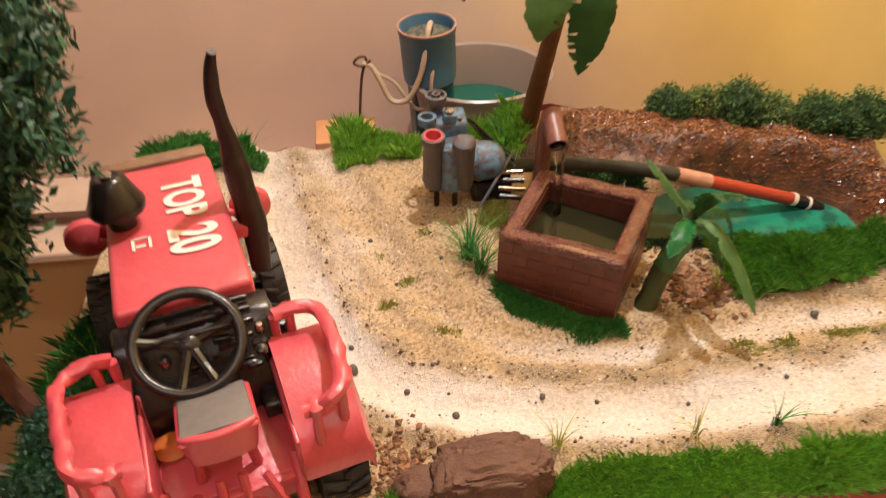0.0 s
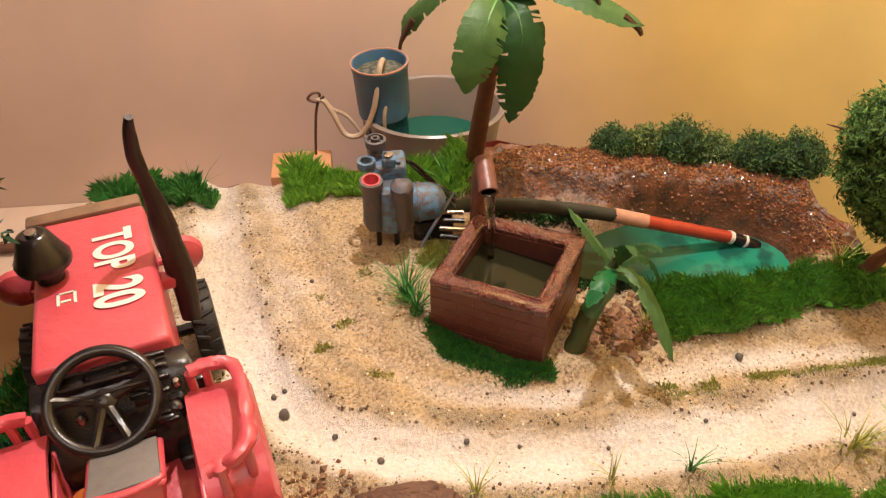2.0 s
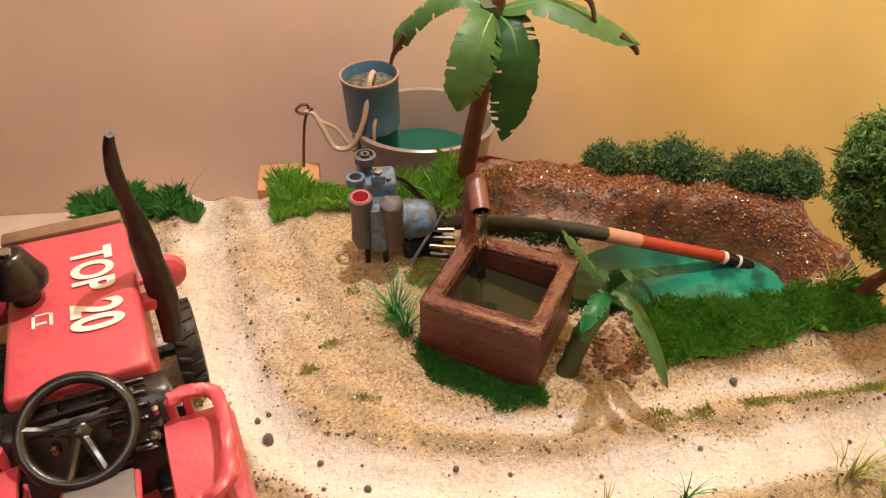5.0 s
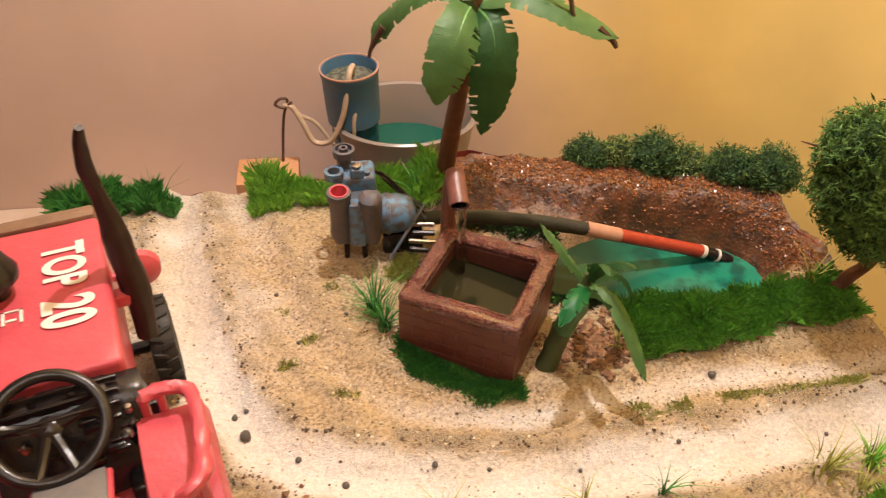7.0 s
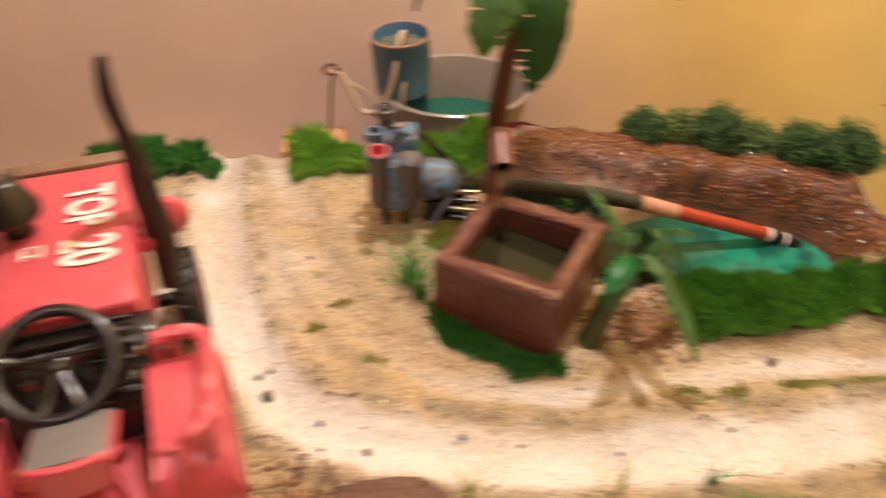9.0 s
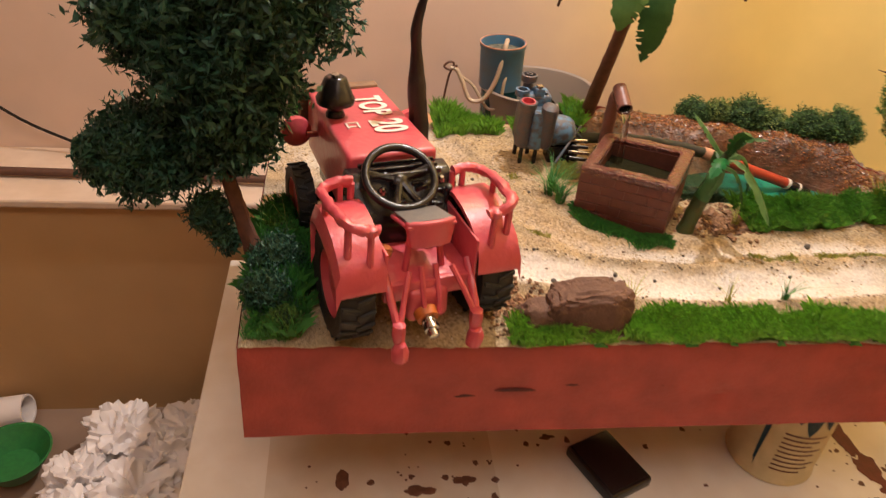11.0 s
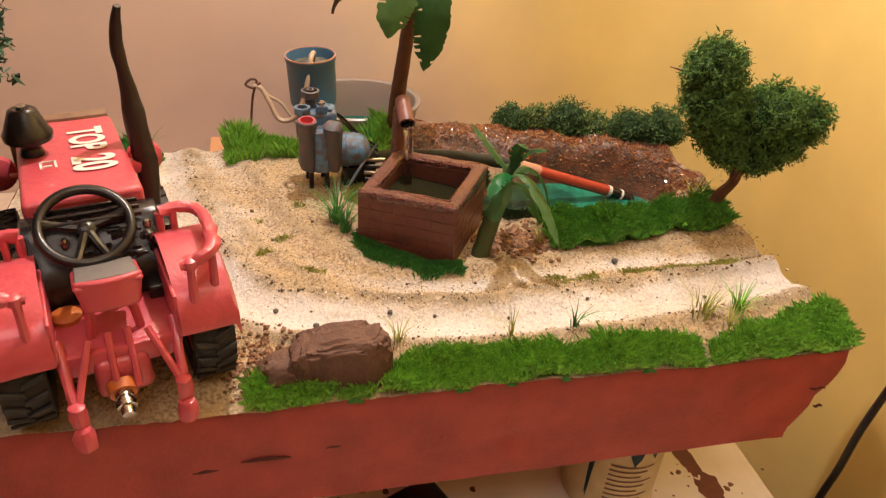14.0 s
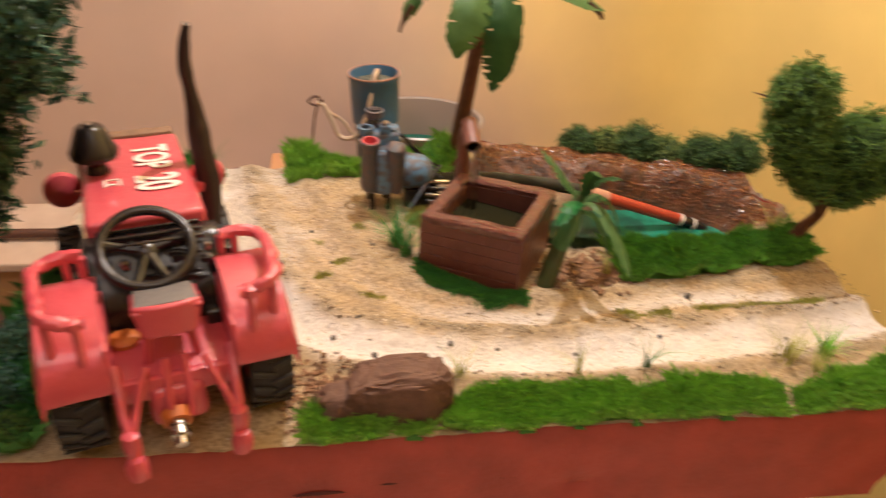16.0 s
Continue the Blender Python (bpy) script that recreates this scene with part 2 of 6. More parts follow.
# ---- the room: back wall with a ledge, side walls, floor, ceiling ----
plan = [(-30.0, 5.65), (-12.0, 5.65), (0.0, 5.65)] + [(0.0 + 1.9 * math.sin(radians(a)), 3.75 + 1.9 * math.cos(radians(a))) for a in range(6, 85, 6)] + [(1.9, 3.6), (1.75, 1.0), (1.6, -2.0), (1.5, -25.0)]
bm = bmesh.new()
inner = [[bm.verts.new((x, y, z)) for x, y in plan] for z in (-5.2, 20.0)]
outer = [[bm.verts.new((x + 0.9, y + 0.9, z)) for x, y in plan] for z in (-5.2, 20.0)]
for i in range(len(plan) - 1):
    bm.faces.new((inner[0][i], inner[0][i + 1], inner[1][i + 1], inner[1][i]))
    bm.faces.new((outer[0][i], outer[1][i], outer[1][i + 1], outer[0][i + 1]))
    bm.faces.new((inner[1][i], inner[1][i + 1], outer[1][i + 1], outer[1][i]))
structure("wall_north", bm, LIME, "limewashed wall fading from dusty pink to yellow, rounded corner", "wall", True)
structure("wall_low", box(-30, -2.0, 4.35, 5.65, -5.2, -1.62), OCHRE, "ochre painted lower wall under a ledge", "wall")
structure("ledge", box(-30, -2.0, 4.25, 5.65, -1.62, -1.5, 0.03), LEDGE, "pale chalky ledge running along the wall", "ledge")
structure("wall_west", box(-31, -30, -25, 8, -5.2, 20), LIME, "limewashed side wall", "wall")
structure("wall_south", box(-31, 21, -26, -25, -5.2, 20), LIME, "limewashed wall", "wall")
structure("floor", box(-31, 21, -26, 8, -5.5, -5.2), FLOOR, "dusty cement floor", "floor")
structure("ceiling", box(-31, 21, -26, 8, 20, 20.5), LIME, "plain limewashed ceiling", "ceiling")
# ---- the diorama's ground: height and soil, in decimetres ----
TRACK_OUT = smooth_line([(-5.25, 3.75), (-5.12, 2.9), (-4.92, 2.0), (-4.62, 1.3), (-4.15, 0.86), (-3.4, 0.66), (-2.4, 0.60), (-1.3, 0.68), (-0.4, 0.80), (0.3, 0.9)], 12)
TRACK_IN = smooth_line([(-4.72, 3.75), (-4.52, 2.9), (-4.30, 2.2), (-3.98, 1.62), (-3.55, 1.22), (-2.95, 1.07), (-2.2, 1.12), (-1.3, 1.22), (-0.5, 1.18), (0.3, 1.25)], 12)
POND = (-1.38, 2.42, 0.92, 0.40)


def away(x, y, line):
    pts = np.array(line)
    d = np.full(x.shape, 9.0)
    for a, b in zip(pts, pts[1:]):
        ab = b - a
        u = np.clip(((x - a[0]) * ab[0] + (y - a[1]) * ab[1]) / (ab @ ab), 0, 1)
        d = np.minimum(d, np.hypot(x - a[0] - u * ab[0], y - a[1] - u * ab[1]))
    return d


def lattice(x, y, s, seed):
    """Cheap smooth value noise, -1 to 1."""
    r = np.random.RandomState(seed)
    g = r.uniform(-1, 1, (64, 64))
    u, v = x * s + 7.3, y * s + 3.1
    i, j = np.floor(u).astype(int), np.floor(v).astype(int)
    fu, fv = u - i, v - j
    fu, fv = fu * fu * (3 - 2 * fu), fv * fv * (3 - 2 * fv)
    a, b, c, d = g[i % 64, j % 64], g[(i + 1) % 64, j % 64], g[i % 64, (j + 1) % 64], g[(i + 1) % 64, (j + 1) % 64]
    return (a * (1 - fu) + b * fu) * (1 - fv) + (c * (1 - fu) + d * fu) * fv


def bell(d, w):
    return np.exp(-((d / w) ** 2))


MOUND = smooth_line([(-2.85, 3.62), (-2.2, 3.55), (-1.5, 3.32), (-0.75, 3.0), (-0.28, 2.7), (-0.16, 2.25), (-0.3, 1.9)], 8)


def relief(x, y):
    x, y = np.asarray(x, float), np.asarray(y, float)
    do, di = away(x, y, TRACK_OUT), away(x, y, TRACK_IN)
    h = 0.018 * lattice(x, y, 1.6, 1) + 0.014 * lattice(x, y, 5, 2) + 0.008 * lattice(x, y, 14, 3) + 0.004 * lattice(x, y, 33, 4)
    h += -0.052 * bell(do, 0.13) - 0.036 * bell(di, 0.12) + 0.038 * bell(do - 0.24, 0.08) + 0.02 * bell(di - 0.2, 0.07)
    h += 0.02 - 0.15 * np.clip((y - 2.9) / 1.0, 0, 1)
    h += -0.07 * np.clip((0.25 - y) / 0.25, 0, 1)
    e = np.hypot((x - POND[0]) / POND[2], (y - POND[1] - 0.05 * np.sin(3 * x)) / POND[3])
    e = np.where(y > POND[1], np.hypot((x - POND[0]) / POND[2], (y - POND[1] - 0.05 * np.sin(3 * x)) / (1.16 * POND[3])), e)
    dig = 1 / (1 + np.exp((e - 1.05) * 12))
    h -= 0.36 * dig
    dm = away(x, y, MOUND)
    h += (0.25 + 0.04 * lattice(x, y, 4, 8) + 0.009 * lattice(x, y, 16, 18)) * np.clip(1.25 * np.exp(-((dm / 0.35) ** 4)), 0, 1) * (1 - 0.85 * dig) * np.clip((y - 1.7) / 0.5, 0, 1)
    h += (0.012 * lattice(x, y, 11, 41) + 0.012 * lattice(x, y, 24, 42) + 0.007 * lattice(x, y, 41, 43)) * np.clip(2 * bell(dm, 0.4), 0, 1)
    h += -0.10 * bell(np.hypot(x + 2.55, y - 2.75), 0.35)
    return h


def height(x, y):
    return float(relief(np.array([x]), np.array([y]))[0])


# front and side outline of the slab: broken away at one end
def slab_end(y):
    return -0.075 + 0.05 * lattice(np.asarray(y, float) * 1.0, np.asarray(y, float) * 0 + 2.0, 2.2, 11) - 0.18 * np.clip((np.asarray(y, float) - 1.5) / 1.2, 0, 1)


def slab_back(x):
    return 3.86 + 0.10 * lattice(np.asarray(x, float), np.asarray(x, float) * 0 + 4.0, 1.5, 12) - 0.62 * np.clip((np.asarray(x, float) + 1.6) / 1.6, 0, 1) ** 1.5


def make_ground():
    nx, ny = 420, 260
    u, v = np.meshgrid(np.linspace(0, 1, nx), np.linspace(0, 1, ny))
    x = -6.33 + u * 6.33
    y = v * slab_back(x)
    x = -6.33 + u * (6.33 + slab_end(y))
    z = relief(x, y)
    do, di = away(x, y, TRACK_OUT), away(x, y, TRACK_IN)
    chalk = np.clip(2.6 * bell(do + 0.04 * lattice(x, y, 6, 5), 0.19) - 0.35 + 1.15 * bell(di + 0.04 * lattice(x, y, 5, 6), 0.12) * (0.35 + 0.65 / (1 + np.exp(-(x + 3.4) * 4))) * np.clip(1.5 - np.abs(y - 1.1), 0, 1), 0, 1)
    chalk = np.clip(chalk, 0, 1)
    chalk *= np.clip(0.95 + 0.35 * lattice(x, y, 3.5, 7), 0.7, 1) * (1 - 0.35 * np.clip((y - 1.6), 0, 1))
    chalk = np.maximum(chalk, 1.0 * bell(np.hypot((x + 5.2) / 1.2, y - 3.15 + 0.06 * lattice(x, y, 7, 51)), 0.26))
    lane = np.clip((y - 1.3) / 0.6, 0, 1) / (1 + np.exp((x + 4.42 - 0.22 * (2.6 - y)) * 9))
    chalk = np.maximum(chalk, lane * np.clip(0.36 + 0.4 * lattice(x, y, 2.6, 31) + 0.3 * lattice(x, y, 8, 32), 0.1, 0.7))
    gap = bell(do - 0.27, 0.07) * 0.75 + 0.5 * bell(di - 0.2, 0.06)
    gravel = np.clip(gap * (0.75 + 0.8 * lattice(x, y, 9, 9)), 0, 1)
    gravel = np.maximum(gravel, 0.8 * bell(np.hypot(x + 2.25, (y - 1.62) * 1.2), 0.30))
    gravel = np.maximum(gravel, 0.55 / (1 + np.exp((x + 5.15 + 0.2 * y) * 12)) * (y > 0.0) * (y < 2.2))
    gravel = np.maximum(gravel, 0.45 * np.clip((0.5 - y) / 0.3, 0, 1) * (x > -3.6))
    e = np.hypot((x - POND[0]) / POND[2], (y - POND[1]) / POND[3])
    wet = np.clip(np.maximum(bell(away(x, y, MOUND) + 0.05 * lattice(x, y, 7, 10), 0.46) * 2.2, 1 / (1 + np.exp((e - 1.15) * 18))), 0, 1)
    # wet earth beside the pond, with the shadow lying there coloured in too
    damp_shade = bell(np.hypot((x + 2.36) / 1.15, y - 2.46 + 0.05 * lattice(x, y, 6, 21)), 0.40) * 1.9
    damp_shade = np.maximum(damp_shade, 1.6 * bell(np.hypot((x + 3.05) / 0.9, (y - 2.5) * 1.3), 0.28))
    wet = np.clip(np.maximum(wet, damp_shade), 0, 1)
    wet *= (y > 1.95) * np.clip((y - 1.9) * 5, 0, 1)
    soil = np.stack([chalk, gravel, wet, np.ones_like(x)], -1).reshape(-1, 4)
    verts = np.stack([x, y, z], -1).reshape(-1, 3)
    idx = np.arange(nx * ny).reshape(ny, nx)
    q = np.stack([idx[:-1, :-1], idx[:-1, 1:], idx[1:, 1:], idx[1:, :-1]], -1).reshape(-1, 4)
    me = bpy.data.meshes.new("ground")
    me.from_pydata((verts * S).tolist(), [], q.tolist())
    me.materials.append(SOIL)
    c = me.color_attributes.new("soil", "FLOAT_COLOR", "POINT")
    c.data.foreach_set("color", soil.astype(np.float32).ravel())
    me.polygons.foreach_set("use_smooth", [True] * len(me.polygons))
    tagged(new("ground", me), "sandy miniature ground with chalk-white wheel tracks", "ground", kind="structure")


make_ground()


def make_slab():
    """The thick foam slab under the ground, its faces painted red oxide and its end broken."""
    bm = bmesh.new()
    n = 90
    rows = []
    loop = [(-6.34 + 6.34 * i / n, 0.0, "f") for i in range(n + 1)] + [(0.0, 3.3 * i / 40, "r") for i in range(1, 41)] + [(-6.34 * i / 50, 9.0, "b") for i in range(0, 51)] + [(-6.34, 3.8 - 3.8 * i / 20, "l") for i in range(0, 20)]
    for k in range(9):
        w = k / 8
        ring = []
        for x, y, side in loop:
            z = -0.93 + w * 0.86
            if side == "b":
                x2 = x
                y2 = float(slab_back(np.array([x]))[0]) + 0.0
            else:
                x2, y2 = x, y
            if side == "f":
                y2 += 0.012 * noise.noise((x * 2, w * 3, 0)) + 0.006 * noise.noise((x * 9, w * 8, 2))
                y2 += 0.035 * max(0, noise.noise((x * 1.7, w * 9, 5)) - 0.42) * 4 * (0.2 < w < 0.8)
            if side == "r" or (side == "f" and x > -0.35):
                cut = 0.30 * (1 - w) ** 1.3 + 0.05 * noise.noise((y * 3, w * 5, 1)) + 0.06 * noise.noise((y * 1.3, w * 2.2, 4))
                k2 = 1.0 if side == "r" else (x + 0.35) / 0.35
                x2 += (float(slab_end(np.array([y]))[0]) - cut) * k2
            if k == 8:
                z = height(min(max(x2, -6.33), 0), min(max(y2, 0), 3.8)) - 0.006
                y2 += 0.03 * (side == "f")
                x2 -= 0.03 * (side == "r")
            else:
                z = min(z, -0.10)
            ring.append(bm.verts.new((x2, y2 - (0.004 if side == "f" else 0), z)))
        rows.append(ring)
    for a, b in zip(rows, rows[1:]):
        for i in range(len(a)):
            j = (i + 1) % len(a)
            bm.faces.new((a[i], a[j], b[j], b[i]))
    bm.faces.new(rows[0][::-1])
    base = thing("diorama_base", (-3.2, 1.9, -0.93), "thick diorama slab painted dull red, broken at one end", "diorama base")
    part("slab", bm, RED_BOARD, base)
    return base


slab = make_slab()
CRACK = mat("torn_foam", (0.10, 0.016, 0.012), (0.05, 0.01, 0.008), 0.8)
for cx, cz, w in ((-4.33, -0.50, 0.17), (-3.9, -0.44, 0.07), (-3.13, -0.46, 0.25), (-3.62, -0.49, 0.10), (-4.72, -0.55, 0.1), (-2.72, -0.45, 0.09), (-0.22, -0.42, 0.08), (-0.14, -0.62, 0.05)):
    bm = bmesh.new()
    bmesh.ops.create_icosphere(bm, subdivisions=2, radius=1)
    for v in bm.verts:
        v.co = Vector((cx + v.co.x * w, 0.003 + v.co.y * 0.010, cz + v.co.z * (0.013 + 0.008 * noise.noise((v.co.x * 3, cx, 1))) + 0.022 * noise.noise((v.co.x * 1.8, cx, 0))))
    part("gouge", bm, CRACK, slab, "dark torn gouge in the edge")

# ---- vegetation ----
GRASS = mat("static_grass", (0.150, 0.39, 0.036), (0.27, 0.53, 0.07), 0.6, scale=220, bump=0, vary=0.35)
GRASS_DEEP = mat("deep_static_grass", (0.035, 0.17, 0.03), (0.06, 0.24, 0.04), 0.6, scale=220, bump=0, vary=0.35)
GRASS_DRY = mat("dry_grass", (0.28, 0.30, 0.05), (0.46, 0.44, 0.12), 0.7, scale=200, bump=0, vary=0.3)
TURF = mat("turf", (0.035, 0.12, 0.015), (0.06, 0.17, 0.025), 0.9, scale=500, bump=0.5)
FOAM = mat("foliage_foam", (0.050, 0.125, 0.020), (0.105, 0.20, 0.034), 0.8, scale=130, bump=0, vary=0.45)
FOAM_DARK = mat("dark_foliage_foam", (0.014, 0.060, 0.034), (0.026, 0.085, 0.042), 0.55, scale=130, bump=0, vary=0.45)
HEDGE = mat("hedge_foam", (0.030, 0.080, 0.020), (0.070, 0.135, 0.030), 0.8, scale=110, bump=0, vary=0.5)
HEDGE_PALE = mat("pale_hedge_foam", (0.10, 0.17, 0.035), (0.18, 0.22, 0.06), 0.8, scale=110, bump=0, vary=0.4)
# near-black green that gives the shade inside the crowns as colour
FOAM_SHADE = mat("foliage_shade", (0.012, 0.035, 0.010), (0.02, 0.05, 0.014), 0.95, scale=400, bump=0.6, fine=1500)
BARK = mat("twig_bark", (0.15, 0.055, 0.03), (0.08, 0.03, 0.018), 0.75, scale=180, bump=0.6)


def blades(pts, length, width, lean, rs):
    """Three-sided blades of grass standing on the points."""
    vs, fs = [], []
    for x, y, z in pts:
        a, l, w = rs.uniform(0, 6.283), length * rs.uniform(0.55, 1.15) * (0.85 + 0.75 * noise.noise((x * 3.3, y * 3.3, 9.0))), width * rs.uniform(0.7, 1.3)
        t, d = rs.uniform(0.1, lean), rs.uniform(0, 6.283)
        c, s = math.cos(a) * w, math.sin(a) * w
        dx, dy = math.cos(d) * t * l, math.sin(d) * t * l
        k = len(vs)
        vs += [(x - c, y - s, z), (x + c, y + s, z), (x + dx * 0.4 + c * 0.6, y + dy * 0.4 + s * 0.6, z + l * 0.6), (x + dx, y + dy, z + l * math.sqrt(max(0.1, 1 - t * t)))]
        fs += [(k, k + 1, k + 2), (k, k + 2, k + 3)]
    return vs, fs


def inside(x, y, poly):
    c = False
    for (x0, y0), (x1, y1) in zip(poly, poly[1:] + poly[:1]):
        if (y0 > y) != (y1 > y) and x < (x1 - x0) * (y - y0) / (y1 - y0) + x0:
            c = not c
    return c


def grass_patch(poly, count, length, material, label, pad=0.05, lean=0.7, width=0.0030, seed=1, thin=0.0, turfed=True):
    """Static grass over an outline: a low lumpy pad of turf with blades on it."""
    count = int(count * 2.6)
    rs = random.Random(seed)
    xs, ys = [p[0] for p in poly], [p[1] for p in poly]
    pts = []
    while len(pts) < count:
        x, y = rs.uniform(min(xs), max(xs)), rs.uniform(min(ys), max(ys))
        if inside(x + 0.09 * noise.noise((x * 6, y * 6, 1)) + rs.gauss(0, 0.025), y + 0.09 * noise.noise((x * 6, y * 6, 7)) + rs.gauss(0, 0.025), poly) and noise.noise((x * 7, y * 7, seed)) > thin - 1:
            pts.append((x, y))
    ar = np.array(pts)
    z = relief(ar[:, 0], ar[:, 1])
    lump = np.array([pad * (0.4 + 0.9 * max(-0.3, noise.noise((x * 5, y * 5, seed * 1.7)))) for x, y in pts])
    vs, fs = blades([(x, y, h + max(0, q) * 0.9 - 0.01) for (x, y), h, q in zip(pts, z, lump)], length, width, lean, rs)
    at = (sum(xs) / len(xs), sum(ys) / len(ys), 0)
    ob = quad_mesh("grass_patch", vs, fs, material, at)
    tagged(ob, label, "grass", "grass of the diorama", "stuff")
    if not turfed:
        return ob
    # turf under the blades
    step = 0.035
    gx, gy = np.arange(min(xs) - 0.02, max(xs) + 0.02, step), np.arange(min(ys) - 0.02, max(ys) + 0.02, step)
    keep, vs2, fs2 = {}, [], []
    for i, x in enumerate(gx):
        for j, y in enumerate(gy):
            if inside(x + 0.09 * noise.noise((x * 6, y * 6, 1)), y + 0.09 * noise.noise((x * 6, y * 6, 7)), poly):
                for a, b in ((i, j), (i + 1, j), (i + 1, j + 1), (i, j + 1)):
                    if (a, b) not in keep:
                        keep[(a, b)] = len(vs2)
                        px, py = gx[0] + a * step, gy[0] + b * step
                        vs2.append((px, py))
                fs2.append([keep[(i, j)], keep[(i + 1, j)], keep[(i + 1, j + 1)], keep[(i, j + 1)]])
    border = collections.Counter(v for f in fs2 for v in f)
    ar = np.array(vs2)
    z = relief(ar[:, 0], ar[:, 1])
    vs3 = [(x, y, h + (-0.012 if border[k] < 4 else max(0.006, pad * (0.4 + 0.9 * max(-0.3, noise.noise((x * 5, y * 5, seed * 1.7)))) * 0.9))) for k, ((x, y), h) in enumerate(zip(vs2, z))]
    turf = quad_mesh("turf", vs3, fs2, TURF, at)
    turf.location = (0, 0, 0)
    turf.parent = ob
    turf.data.polygons.foreach_set("use_smooth", [True] * len(turf.data.polygons))
    return ob




GRASS_BANK = mat("bank_grass", (0.075, 0.25, 0.024), (0.13, 0.34, 0.04), 0.6, scale=220, bump=0, vary=0.4)
GRASS_DARK = mat("dark_green_tufts", (0.012, 0.035, 0.010), (0.03, 0.055, 0.014), 0.6, scale=150, bump=0.2, vary=0.3)
grass_patch([(-3.58, 0.02), (-3.0, 0.0), (-2.2, 0.0), (-1.3, 0.0), (-1.28, 0.20), (-1.7, 0.25), (-2.1, 0.17), (-2.5, 0.24), (-3.1, 0.26), (-3.5, 0.20)], 8000, 0.115, GRASS, "bright green static grass along the slab's edge", 0.07, 0.8, seed=2)
grass_patch([(-1.22, 0.0), (-0.6, -0.01), (-0.08, 0.0), (-0.05, 0.2), (-0.12, 0.38), (-0.45, 0.30), (-0.8, 0.22), (-1.2, 0.14)], 4400, 0.11, GRASS, "bright green static grass along the slab's edge", 0.07, 0.8, seed=3)
grass_patch([(-4.42, 0.02), (-3.75, 0.0), (-3.62, 0.06), (-3.7, 0.2), (-4.0, 0.15), (-4.35, 0.2)], 2200, 0.13, GRASS, "bright green static grass in front of a rock", 0.04, 0.8, seed=4)
grass_patch([(-3.58, 1.70), (-3.5, 1.50), (-3.25, 1.30), (-2.98, 1.17), (-2.80, 1.20), (-2.76, 1.34), (-2.9, 1.38), (-3.3, 1.62), (-3.5, 1.82)], 3400, 0.075, GRASS_DEEP, "deep green static grass around a brick basin's foot", 0.035, 0.9, seed=5)
grass_patch([(-1.85, 1.42), (-1.6, 1.38), (-1.2, 1.50), (-0.75, 1.58), (-0.45, 1.60), (-0.16, 1.60), (-0.18, 1.80), (-0.36, 1.86), (-0.55, 1.88), (-0.9, 1.88), (-1.3, 1.87), (-1.7, 1.94), (-1.95, 1.8)], 10500, 0.14, GRASS_BANK, "thick green static grass bank beside the pond", 0.16, 0.8, seed=6)
grass_patch([(-6.30, 0.04), (-5.95, 0.04), (-5.86, 0.5), (-5.84, 1.1), (-6.0, 1.65), (-6.30, 1.7)], 2600, 0.22, GRASS_DEEP, "long green grass beside the tractor at the slab's side", 0.08, 0.8, seed=16)
grass_patch([(-6.1, 3.45), (-5.75, 3.42), (-5.6, 3.7), (-5.75, 3.84), (-6.05, 3.84)], 1500, 0.22, GRASS_DEEP, "green grass tuft at the slab's back edge", 0.08, 0.8, seed=7)
grass_patch([(-5.58, 3.5), (-5.3, 3.5), (-5.25, 3.72), (-5.5, 3.8)], 800, 0.22, GRASS_DEEP, "green grass tuft at the slab's back edge", 0.05, 0.6, seed=8)
grass_patch([(-4.62, 3.42), (-4.32, 3.38), (-4.28, 3.72), (-4.5, 3.82), (-4.62, 3.78)], 1500, 0.24, GRASS, "bright green grass clump at the slab's back edge", 0.1, 0.6, seed=9)
grass_patch([(-4.26, 3.5), (-3.95, 3.45), (-3.9, 3.7), (-4.2, 3.8)], 900, 0.18, GRASS, "green grass clump at the slab's back edge", 0.06, 0.7, seed=10)
grass_patch([(-3.75, 3.3), (-3.2, 3.2), (-3.0, 3.45), (-3.15, 3.78), (-3.7, 3.8)], 2600, 0.2, GRASS, "green grass behind the engine", 0.07, 0.7, seed=11)
grass_patch([(-3.55, 2.42), (-3.32, 2.36), (-3.3, 2.55), (-3.45, 2.66)], 350, 0.08, GRASS_DRY, "olive moss beside the basin", 0.03, 0.9, seed=12)
grass_patch([(-2.52, 2.05), (-2.2, 1.9), (-1.95, 1.95), (-1.92, 2.3), (-2.05, 2.46), (-2.42, 2.42)], 1500, 0.075, GRASS_DARK, "dark wet moss between the basin and the pond", 0.03, 0.9, seed=14)
grass_patch([(-2.95, 2.95), (-2.4, 2.85), (-2.1, 2.75), (-2.1, 2.95), (-2.5, 3.08), (-2.9, 3.12)], 1000, 0.07, GRASS_DARK, "short dark green growth beside the suction pipe", 0.02, 0.9, seed=15)
for k, (x0, y0, x1, y1) in enumerate(((-1.5, 1.0, -0.5, 1.06), (-2.1, 0.88, -1.75, 0.95))):
    grass_patch([(x0, y0), (x1, y0 + 0.02), (x1, y1 + 0.02), (x0, y1)], (300, 90)[k], 0.045, GRASS_DRY, "sparse yellow-green moss between the wheel tracks", 0.0, 0.9, 0.005, 30 + k, turfed=False)


